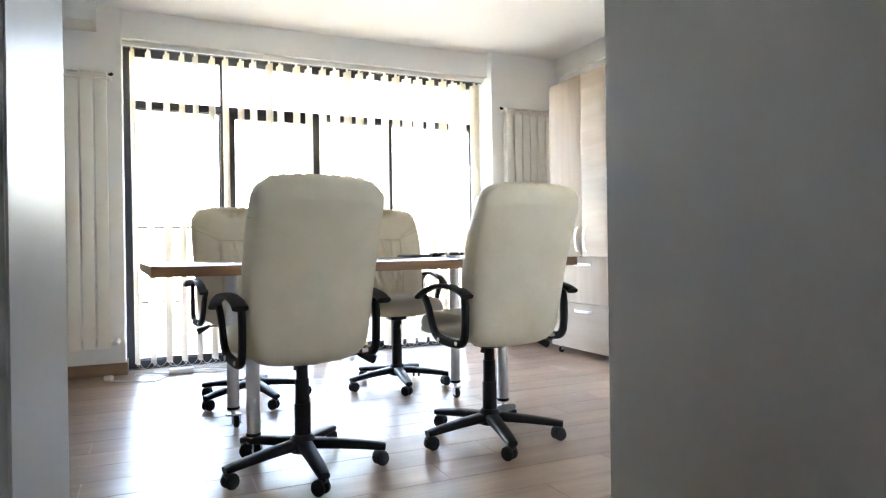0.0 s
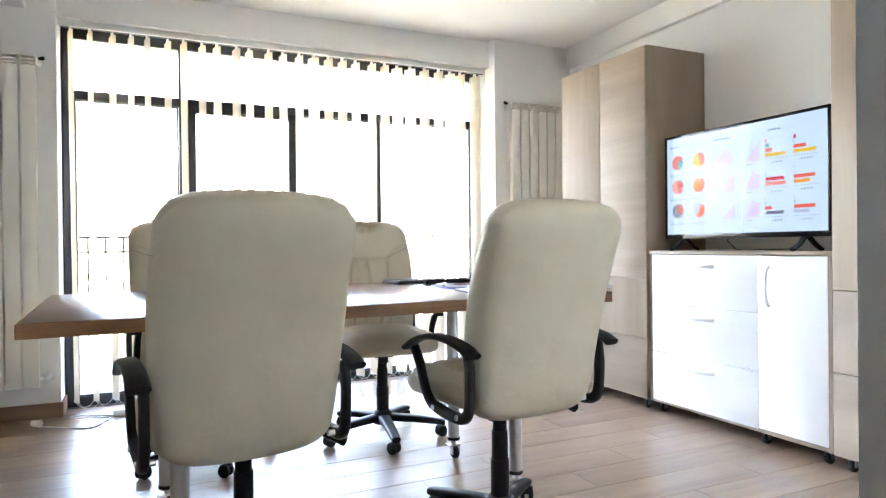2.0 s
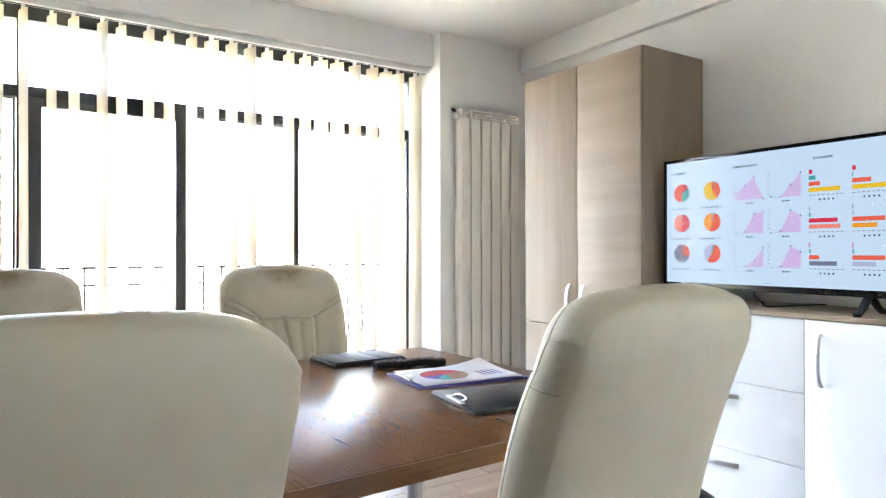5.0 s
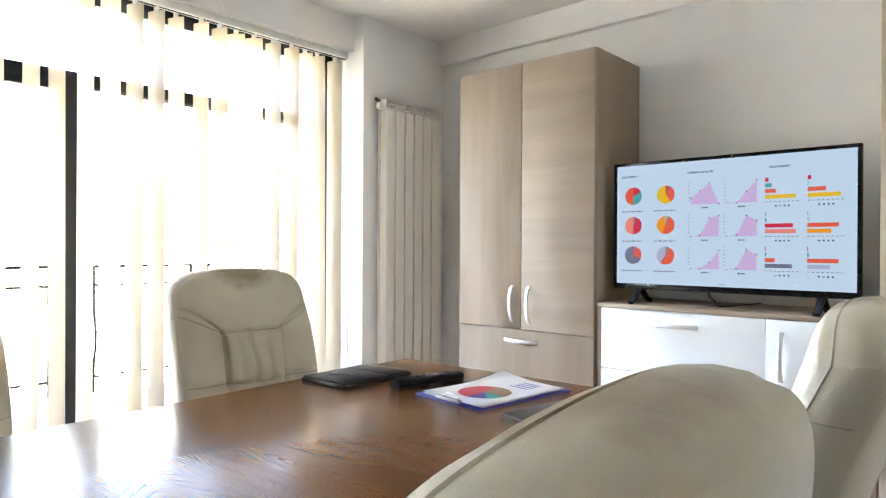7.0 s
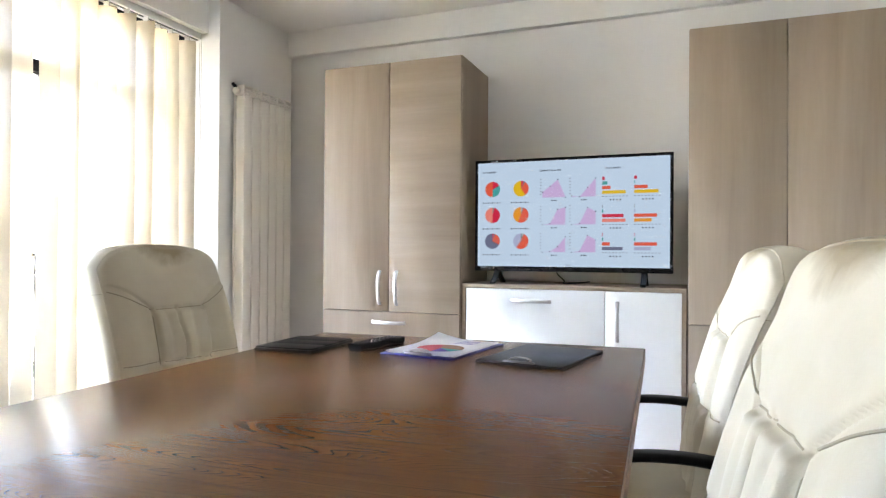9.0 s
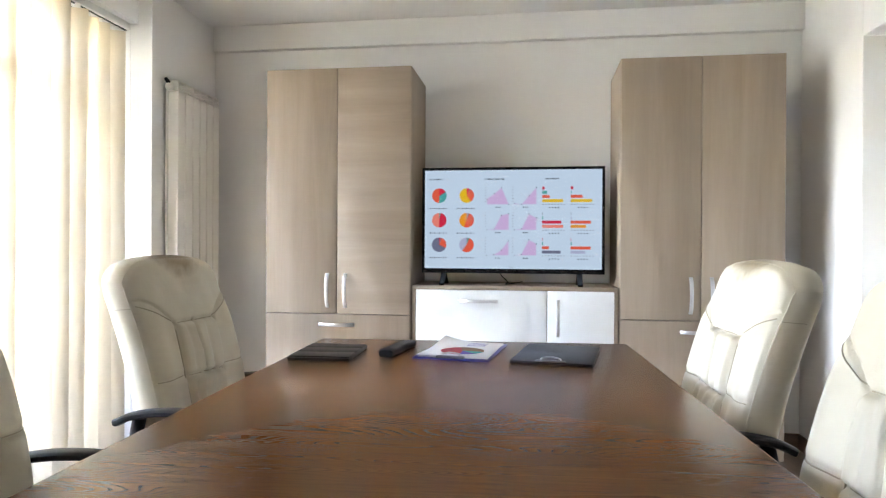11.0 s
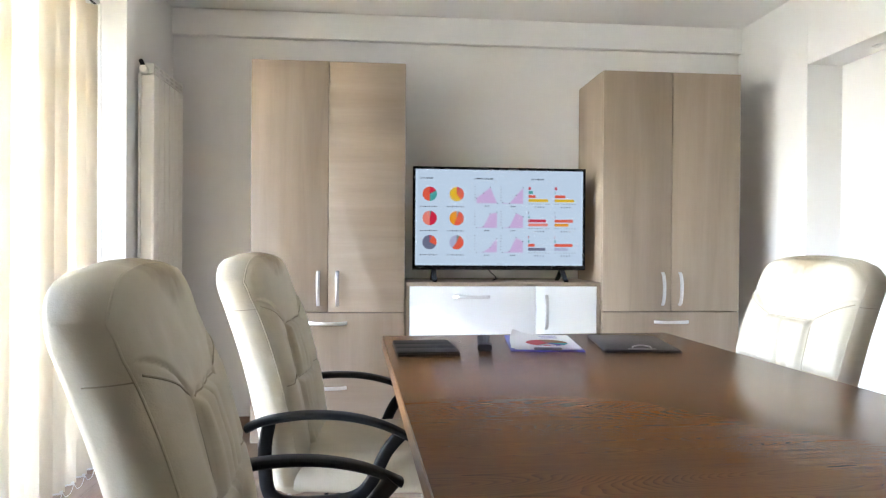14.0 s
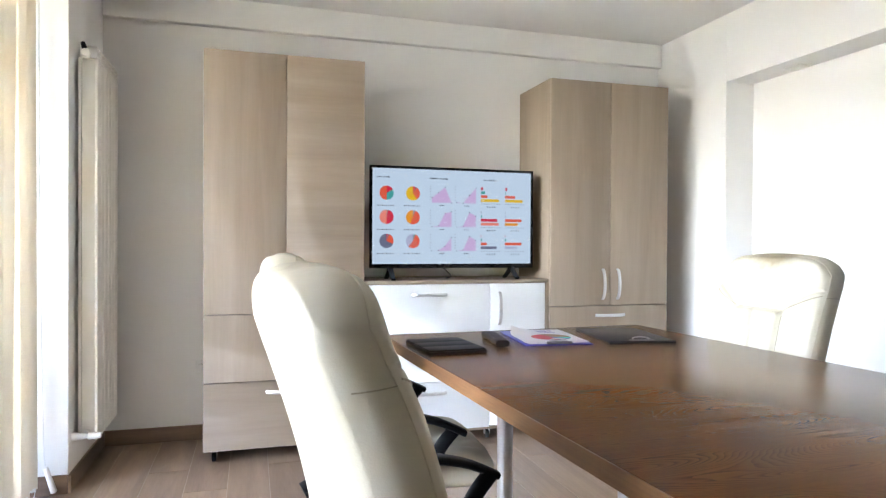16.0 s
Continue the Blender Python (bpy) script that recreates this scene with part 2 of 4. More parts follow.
RUBBER = surface("black_rubber", (0.008, 0.008, 0.009), 0.55, vary=0.15, scale=40, spec=0.3)
GLOSSB = surface("gloss_black", (0.008, 0.008, 0.009), 0.16, vary=0.1, scale=20, spec=0.3)
ALU_B = surface("dark_aluminium", (0.022, 0.023, 0.027), 0.4, vary=0.1, scale=8)
RAD = surface("radiator_enamel", (0.86, 0.83, 0.765), 0.38, vary=0.015, scale=4)
# near-black colour standing in for the shade inside openings that aren't modelled
SHADE = surface("gap_shade", (0.03, 0.03, 0.03), 0.8, vary=0.1)
CLOTH = fabric("blind_cloth", (0.74, 0.66, 0.53), 0.20, 0.012)
PLAST_W = surface("white_plastic", (0.78, 0.78, 0.76), 0.4, vary=0.02, scale=8)
IRON = surface("painted_iron", (0.005, 0.005, 0.0055), 0.7, vary=0.15, scale=15, spec=0.05)
PLASTER = surface("balcony_plaster", (0.55, 0.50, 0.40), 0.85, vary=0.08, scale=3, bump=0.3, fine=90)
TERRAZZO = surface("balcony_tile", (0.45, 0.42, 0.38), 0.6, vary=0.12, scale=60)
EARTH = surface("far_ground", (0.30, 0.31, 0.24), 0.95, vary=0.25, scale=0.08)
LEAF = surface("leaf", (0.07, 0.115, 0.035), 0.6, vary=0.35, scale=3)
BARK = surface("bark", (0.12, 0.09, 0.065), 0.9, vary=0.25, scale=12, bump=0.5, fine=40)
GLASS = glass("window_glass")
CASE = surface("tablet_case", (0.008, 0.008, 0.009), 0.5, vary=0.15, scale=40, bump=0.15, fine=600, spec=0.3)
BLUE = surface("blue_plastic", (0.05, 0.07, 0.42), 0.35, vary=0.05)
NAVY = surface("black_vinyl", (0.012, 0.014, 0.020), 0.32, vary=0.15, scale=25, bump=0.1, fine=400, spec=0.35)
PAPER = surface("paper", (0.84, 0.84, 0.86), 0.8, vary=0.015, scale=10)
INK_R = surface("ink_red", (0.55, 0.07, 0.09), 0.8)
INK_B = surface("ink_blue", (0.14, 0.10, 0.42), 0.8)
INK_T = surface("ink_teal", (0.05, 0.42, 0.40), 0.8)
INK_N = surface("ink_brown", (0.30, 0.17, 0.10), 0.8)
KEY = surface("grey_key", (0.06, 0.06, 0.065), 0.5)


# ---- building helpers ----
def link(name, bm, mat, smooth=None):
    me = bpy.data.meshes.new(name)
    bmesh.ops.recalc_face_normals(bm, faces=bm.faces)
    bm.to_mesh(me)
    bm.free()
    me.materials.append(mat)
    if smooth:
        me.shade_smooth()
        me.set_sharp_from_angle(angle=radians(smooth))
    return new(name, me)


def part(name, bm, mat, parent, label="", smooth=40):
    ob = link(name, bm, mat, smooth)
    ob.parent = parent
    if label:
        tagged(ob, label)
    return ob


def thing(name, label, category, at=(0, 0, 0), rz=0, group="", kind=""):
    ob = new(name)
    ob.matrix_world = pose(*at, 0, 0, rz)
    return tagged(ob, label, category, group, kind)


def box(x0, x1, y0, y1, z0, z1, bevel=0.0, seg=2, bm=None):
    bm2 = bmesh.new()
    bmesh.ops.create_cube(bm2, size=1, matrix=Matrix.Translation(((x0 + x1) / 2, (y0 + y1) / 2, (z0 + z1) / 2)) @ Matrix.Diagonal((x1 - x0, y1 - y0, z1 - z0, 1)))
    if bevel:
        bmesh.ops.bevel(bm2, geom=bm2.edges[:], offset=bevel, segments=seg, profile=0.5, affect="EDGES")
    return merge(bm, bm2)


def merge(bm, other):
    if bm is None:
        return other
    me = bpy.data.meshes.new("join")
    other.to_mesh(me)
    other.free()
    bm.from_mesh(me)
    bpy.data.meshes.remove(me)
    return bm


def rod(a, b, r0, r1=None, seg=20, bm=None, bevel=0.0):
    """A round bar from a to b."""
    a, b = Vector(a), Vector(b)
    bm2 = bmesh.new()
    d = b - a
    bmesh.ops.create_cone(bm2, cap_ends=True, segments=seg, radius1=r0, radius2=r0 if r1 is None else r1, depth=d.length,
                          matrix=Matrix.Translation((a + b) / 2) @ d.to_track_quat("Z", "Y").to_matrix().to_4x4())
    if bevel:
        rim = [e for e in bm2.edges if any(len(f.verts) > 4 for f in e.link_faces)]
        bmesh.ops.bevel(bm2, geom=rim, offset=bevel, segments=2, profile=0.5, affect="EDGES")
    return merge(bm, bm2)


def spin(profile, seg=28, bm=None, at=(0, 0, 0)):
    """A turned body about z from (radius, height) pairs."""
    bm2 = bmesh.new()
    rings = []
    for r, z in profile:
        rings.append([bm2.verts.new((at[0] + r * math.cos(2 * math.pi * i / seg), at[1] + r * math.sin(2 * math.pi * i / seg), at[2] + z)) for i in range(seg)])
    for p, q in zip(rings, rings[1:]):
        for i in range(seg):
            bm2.faces.new((p[i], p[(i + 1) % seg], q[(i + 1) % seg], q[i]))
    bm2.faces.new(list(reversed(rings[0])))
    bm2.faces.new(rings[-1])
    return merge(bm, bm2)


def smooth_path(points, steps=6):
    pts = [Vector(p) for p in points]
    out = []
    for i in range(len(pts) - 1):
        p0, p1, p2, p3 = pts[max(i - 1, 0)], pts[i], pts[i + 1], pts[min(i + 2, len(pts) - 1)]
        for k in range(steps):
            t = k / steps
            out.append(0.5 * ((2 * p1) + (p2 - p0) * t + (2 * p0 - 5 * p1 + 4 * p2 - p3) * t * t + (3 * p1 - p0 - 3 * p2 + p3) * t ** 3))
    out.append(pts[-1])
    return out


def sweep(points, a, b, side=(1, 0, 0), n=4.0, seg=16, bm=None):
    """A bar of rounded section along a path: half-width a along side, half-thickness b across; a and b may be functions of 0..1."""
    bm2 = bmesh.new()
    rings, side = [], Vector(side)
    last = len(points) - 1
    for i, p in enumerate(points):
        t = (points[min(i + 1, last)] - points[max(i - 1, 0)]).normalized()
        s = (side - t * side.dot(t)).normalized()
        u = t.cross(s)
        aa, bb = (f(i / last) if callable(f) else f for f in (a, b))
        ring = []
        for k in range(seg):
            w = 2 * math.pi * (k + 0.5) / seg
            c, d = math.cos(w), math.sin(w)
            ring.append(bm2.verts.new(p + s * aa * math.copysign(abs(c) ** (2 / n), c) + u * bb * math.copysign(abs(d) ** (2 / n), d)))
        rings.append(ring)
    for p, q in zip(rings, rings[1:]):
        for k in range(seg):
            bm2.faces.new((p[k], p[(k + 1) % seg], q[(k + 1) % seg], q[k]))
    bm2.faces.new(list(reversed(rings[0])))
    bm2.faces.new(rings[-1])
    return merge(bm, bm2)


def slab(x0, x1, y0, y1, z0, z1, name, mat, label, category, bevel=0.0):
    ob = link(name, box(x0, x1, y0, y1, z0, z1, bevel), mat)
    return tagged(ob, label, category, "", "structure")


# ---- the large structure ----
WX, NY, SY, TOP = 3.372, 6.43, 3.004, 2.394      # cabinet wall, window wall, niche wall, ceiling
NICHE_X, NICHE_Y, NICHE_Z = 2.722, 2.812, 2.007  # the recess round the doorway
HALL_Y, WEST = 2.60, -1.55
DOOR0, DOOR1, DOOR_Z = 0.018, 0.865, 2.20      # the doorway

wall_e = slab(WX, WX + 0.2, SY, 6.85, 0, TOP, "wall_east", WALL, "matt off-white painted wall behind the cabinets", "wall")
slab(WX - 0.042, WX - 0.001, SY, 6.35, 2.243, TOP, "trim", WALL, "shallow off-white plaster band under the ceiling", "trim", 0.004)
slab(2.713, WX, 6.352, 6.85, 0, TOP, "wall_north_pier", WALL, "off-white painted pier beside the window", "wall", 0.003)
slab(WEST - 0.2, 0.0, 6.40, 6.85, 0, TOP, "wall_north_west", WALL, "off-white painted wall pier with a tall radiator", "wall", 0.003)
slab(0.0, 2.713, NY, 6.85, 2.205, TOP, "wall_north_lintel", WALL, "off-white painted lintel above the window", "wall")
slab(NICHE_X, WX + 0.2, HALL_Y, SY, 0, TOP, "wall_south_east", WALL, "off-white painted wall beside the recess", "wall", 0.003)
slab(WEST, NICHE_X, NICHE_Y, SY, NICHE_Z, TOP, "wall_south_beam", WALL, "off-white painted beam above the recess", "wall", 0.003)
slab(1.24, NICHE_X, 2.589, NICHE_Y, 0, TOP, "wall_south", WALL, "off-white painted back wall of the recess", "wall")
slab(WEST, DOOR0 - 0.03, HALL_Y, NICHE_Y, 0, TOP, "wall_south_west", WALL, "off-white painted wall beside the doorway", "wall")
slab(DOOR0 - 0.03, 1.24, 2.589, NICHE_Y, DOOR_Z, TOP, "wall_south_header", WALL, "off-white painted wall above the doorway", "wall")
slab(WEST - 0.2, WEST, 0.1, 6.40, 0, TOP, "wall_west", WALL, "off-white painted wall opposite the screen", "wall")
slab(WEST - 0.2, WX + 0.2, 0.1, 6.85, TOP, TOP + 0.2, "ceiling", CEIL, "matt off-white painted ceiling", "ceiling")
slab(WEST, 2.9, -0.1, 0.1, 0, TOP, "wall_hall_south", HALL, "grey-white painted hall wall", "wall")
slab(DOOR1, 2.9, 0.1, 2.588, 0, TOP, "wall_hall_east", HALL, "grey-white painted hall wall", "wall")
slab(WEST, -0.14, 6.16, 6.40, 2.215, TOP, "trim_box", WALL, "boxed-in white ceiling duct above the radiator", "trim", 0.004)
# door lining
jamb = thing("door_1", "pale grey lacquered door lining of an open doorway", "doorway", (0, 0, 0), kind="structure")
bm = bmesh.new()
corners = [(DOOR0 - 0.03, HALL_Y - 0.012), (DOOR0, HALL_Y - 0.012), (DOOR0 + 0.033, NICHE_Y + 0.012), (DOOR0 - 0.03, NICHE_Y + 0.012)]
low = [bm.verts.new((x, y, 0)) for x, y in corners]
high = [bm.verts.new((x, y, DOOR_Z)) for x, y in corners]
bm.faces.new(low), bm.faces.new(high)
for i in range(4):
    bm.faces.new((low[i], low[(i + 1) % 4], high[(i + 1) % 4], high[i]))
bmesh.ops.bevel(bm, geom=bm.edges[:], offset=0.003, segments=2, affect="EDGES")
LACQ = surface("door_lacquer", (0.66, 0.68, 0.69), 0.36, vary=0.02, scale=2)
part("jamb", bm, LACQ, jamb)

# skirting
slab(WX - 0.012, WX - 0.001, SY + 0.001, 6.351, 0.001, 0.082, "baseboard_east", SKIRT_Y, "brown wood-look tile skirting", "skirting", 0.002)
slab(2.702, WX - 0.013, 6.340, 6.351, 0.001, 0.082, "baseboard_pier", SKIRT, "brown wood-look tile skirting", "skirting", 0.002)
slab(2.701, 2.712, 6.352, 6.60, 0.001, 0.082, "baseboard_reveal", SKIRT_Y, "brown wood-look tile skirting", "skirting", 0.002)
slab(WEST + 0.001, 0.012, 6.388, 6.399, 0.001, 0.082, "baseboard_west_pier", SKIRT, "brown wood-look tile skirting", "skirting", 0.002)
slab(0.001, 0.012, 6.40, 6.60, 0.001, 0.082, "baseboard_west_reveal", SKIRT_Y, "brown wood-look tile skirting", "skirting", 0.002)
slab(NICHE_X + 0.001, WX - 0.013, SY + 0.001, SY + 0.012, 0.001, 0.082, "baseboard_south", SKIRT, "brown wood-look tile skirting", "skirting", 0.002)
slab(1.242, NICHE_X - 0.013, NICHE_Y + 0.001, NICHE_Y + 0.012, 0.001, 0.082, "baseboard_recess", SKIRT, "brown wood-look tile skirting", "skirting", 0.002)

# cover plate under the beam
plate = thing("access_cover", "small white square access cover under the beam", "cover", (2.348, 2.870, NICHE_Z - 0.0005))
part("frame", box(-0.055, 0.055, -0.04, 0.04, -0.006, 0, 0.002), PLAST_W, plate)
part("lid", box(-0.046, 0.046, -0.031, 0.031, -0.010, -0.0065, 0.0015), PLAST_W, plate)

# ---- window ----
win = thing("window_1", "dark grey aluminium balcony window with a top light row", "window", kind="structure")
FY = 6.62


def bar(x0, x1, z0, z1, name="window_frame", d0=FY - 0.03, d1=FY + 0.035):
    return part(name, box(x0, x1, d0, d1, z0, z1, 0.004), ALU_B, win)


bar(0.002, 0.062, 0.0, 2.20)
bar(2.640, 2.711, 0.0, 2.20)
bar(0.062, 2.640, 2.135, 2.20)
bar(0.062, 2.640, 0.0, 0.055)
bar(0.062, 2.640, 1.787, 1.840)
bar(0.626, 0.656, 0.055, 1.787)
bar(0.626, 0.656, 1.840, 2.135)
# the door leaf and three fixed lights
for x0, x1, leaf in ((0.666, 1.346, True), (1.348, 1.908, False), (1.928, 2.638, False), (0.064, 0.624, False)):
    w, y0, y1 = (0.058, FY - 0.055, FY - 0.005) if leaf else (0.011, FY - 0.02, FY + 0.02)
    h = 0.62 * w
    leafy = part("sash", box(x0, x0 + w, y0, y1, 0.058, 1.784, 0.004), ALU_B, win)
    for a in ((x1 - w, x1, 0.058, 1.784), (x0 + w, x1 - w, 0.058, 0.058 + w), (x0 + w, x1 - w, 1.784 - h, 1.784)):
        o = part("rail", box(a[0], a[1], y0, y1, a[2], a[3], 0.003), ALU_B, leafy)
    p = part("pane", box(x0 + w - 0.004, x1 - w + 0.004, FY + 0.004, FY + 0.008, 0.058 + w - 0.004, 1.784 - h + 0.004), GLASS, leafy)
    p.visible_shadow = False
for x0, x1 in ((0.062, 0.626), (0.656, 2.640)):
    p = part("pane", box(x0 - 0.003, x1 + 0.003, FY + 0.004, FY + 0.008, 1.837, 2.138), GLASS, win)
    p.visible_shadow = False
bar(1.909, 1.927, 0.055, 1.787)
slab(0.0, 2.713, 6.56, 6.9, -0.02, 0.004, "sill_strip", ALU_B, "dark metal threshold of the balcony doors", "threshold")

# ---- vertical blind ----
blind = thing("vertical_blind", "cream cloth vertical blind with its slats turned half open", "blind", (0, 6.485, 0))
rail = part("headrail", box(0.004, 2.700, -0.020, 0.022, 2.168, 2.2045, 0.004), PLAST_W, blind, "white aluminium headrail")
# solid dark strip under the rail, painted as the shade in its track
part("slot_shade", box(0.01, 2.694, -0.006, 0.006, 2.165, 2.1675), SHADE, rail)
rnd = random.Random(4)
pitch, wide = 0.0980, 0.089
slat_bm = bmesh.new()
cols, rows_ = 7, 20
grid = []
for j in range(rows_ + 1):
    z = 0.055 + (2.145 - 0.055) * j / rows_
    row = []
    for i in range(cols + 1):
        u = i / cols - 0.5
        row.append(slat_bm.verts.new((u * wide, 0.006 * (1 - 4 * u * u), z)))
    grid.append(row)
for j in range(rows_):
    for i in range(cols):
        slat_bm.faces.new((grid[j][i], grid[j][i + 1], grid[j + 1][i + 1], grid[j + 1][i]))
bmesh.ops.solidify(slat_bm, geom=slat_bm.faces[:], thickness=0.0007)
slat0 = part("slat", slat_bm, CLOTH, blind)
hook0 = part("carrier", box(-0.012, 0.012, -0.004, 0.004, 2.14, 2.168, 0.002), PLAST_W, slat0)
weight0 = part("weight", box(-0.038, 0.038, -0.004, 0.004, 0.046, 0.062, 0.002), PLAST_W, slat0)
count = 27
turns = {}
for i in range(count):
    x = 0.070 + i * pitch
    turn = 113 + rnd.uniform(-2, 2) + 1.5 * math.sin(i * 0.9)
    if i in (14, 20, 21):
        turn = 127 + rnd.uniform(-2, 3)
    if i > 23:
        turn = 119 + rnd.uniform(-2, 3)
    if i == 0:
        o = slat0
    else:
        o = slat0.copy()
        scene.collection.objects.link(o)
        for c in (hook0, weight0):
            k = c.copy()
            scene.collection.objects.link(k)
            k.parent = o
    o.matrix_basis = pose(x, 0, 0, rnd.uniform(-0.4, 0.4), rnd.uniform(-0.4, 0.4), turn)
    turns[i] = (x, turn)
for side in (-1, 1):
    bm = None
    for i in range(count - 1):
        a, b = [Vector((turns[k][0] + side * 0.036 * math.cos(radians(turns[k][1])), side * 0.036 * math.sin(radians(turns[k][1])), 0.052)) for k in (i, i + 1)]
        mid = (a + b) / 2 - Vector((0, 0, 0.030 + 0.01 * rnd.random()))
        bm = sweep(smooth_path([a, (a + mid) / 2 - Vector((0, 0, 0.012)), mid, (b + mid) / 2 - Vector((0, 0, 0.012)), b], 3), 0.0016, 0.0016, side=(0, 1, 0), n=2, seg=5, bm=bm)
    part("bead_chain", bm, PLAST_W, blind, "thin white chain linking the slats")
cord = smooth_path([(2.688, -0.03, 2.17), (2.684, -0.034, 1.2), (2.686, -0.045, 0.3), (2.66, -0.06, 0.13)], 5)
part("pull_cord", sweep(cord, 0.0017, 0.0017, n=2, seg=6), PLAST_W, blind, "white pull cord")
cord = smooth_path([(2.676, -0.03, 2.17), (2.670, -0.036, 1.2), (2.67, -0.05, 0.3), (2.655, -0.064, 0.13)], 5)
part("pull_cord", sweep(cord, 0.0017, 0.0017, n=2, seg=6), PLAST_W, blind)
part("cord_weight", rod((2.657, -0.062, 0.135), (2.688, -0.085, 0.02), 0.010, 0.013, 16, bevel=0.003), PLAST_W, blind, "white plastic cord weight")

# ---- balcony and distance ----
slab(-3, 6, 6.85, 7.55, -0.25, -0.03, "balcony_floor", TERRAZZO, "pale tiled balcony floor", "balcony")
slab(-3, 6, 7.42, 7.55, -0.03, 0.30, "balcony_parapet", PLASTER, "low beige plastered balcony parapet", "parapet", 0.008)
fence = thing("balcony_railing", "dark painted iron railing on the balcony parapet", "railing", (0, 7.49, 0.302))
part("top_rail", box(-2.9, 5.9, -0.018, 0.018, 0.690, 0.706, 0.004), IRON, fence)
part("upper_rail", box(-2.9, 5.9, -0.010, 0.010, 0.588, 0.600, 0.003), IRON, fence)
part("lower_rail", box(-2.9, 5.9, -0.010, 0.010, 0.080, 0.092, 0.003), IRON, fence)
upright = part("upright", sweep(smooth_path([(0, 0, -0.002), (0, 0, 0.16), (0, -0.030, 0.30), (0, 0, 0.46), (0, 0, 0.692)], 5), 0.006, 0.006, seg=8), IRON, fence)
upright.location.x = -2.85
for i in range(1, 79):
    o = upright.copy()
    scene.collection.objects.link(o)
    o.location.x = -2.85 + i * 0.112
tagged(link("ground", box(-400, 400, 7.6, 900, -6.4, -6.2), EARTH), "pale open ground far below the balcony", "ground", "", "structure")


def tree(x, y, h, seed):
    r = random.Random(seed)
    t = thing("tree", "green leafy tree standing beyond the balcony", "tree", (x, y, -6.2), group="trees beyond the balcony")
    bm = sweep(smooth_path([(0, 0, 0), (0.1, 0.05, h * 0.3), (0, 0, h * 0.75)], 6), lambda s: 0.22 - 0.16 * s, lambda s: 0.22 - 0.16 * s, n=2, seg=10)
    for k in range(9):
        a, z = r.uniform(0, 6.28), h * r.uniform(0.3, 0.65)
        e = Vector((math.cos(a), math.sin(a), 0)) * r.uniform(1.0, 1.9) + Vector((0, 0, z + r.uniform(0.6, 1.4)))
        bm = sweep(smooth_path([(0, 0, z), e * 0.5 + Vector((0, 0, z * 0.5 + 0.1)), e], 4), lambda s: 0.07 - 0.055 * s, lambda s: 0.07 - 0.055 * s, n=2, seg=6, bm=bm)
    part("trunk", bm, BARK, t)
    verts, faces = [], []
    for k in range(2600):
        a, b, d = r.uniform(0, 6.28), r.uniform(-1, 1), r.random() ** 0.4
        c = Vector((math.cos(a) * math.sqrt(1 - b * b) * 2.0, math.sin(a) * math.sqrt(1 - b * b) * 2.0, b * h * 0.27)) * d + Vector((0, 0, h * 0.72))
        c += Vector(noise.noise_vector(c * 0.9)) * 0.7
        u, v = Vector((r.gauss(0, 1), r.gauss(0, 1), r.gauss(0, 1))).normalized(), Vector((r.gauss(0, 1), r.gauss(0, 1), r.gauss(0, 1))).normalized()
        s, n0 = r.uniform(0.06, 0.13), len(verts)
        verts += [c - u * s, c + v * s * 0.5, c + u * s, c - v * s * 0.5]
        faces.append((n0, n0 + 1, n0 + 2, n0 + 3))
    me = bpy.data.meshes.new("crown")
    me.from_pydata(verts, [], faces)
    me.materials.append(LEAF)
    new("crown", me).parent = t


tree(-0.9, 17.0, 7.2, 3)
tree(-3.4, 21.0, 7.6, 5)
tree(6.5, 24.0, 7.4, 8)


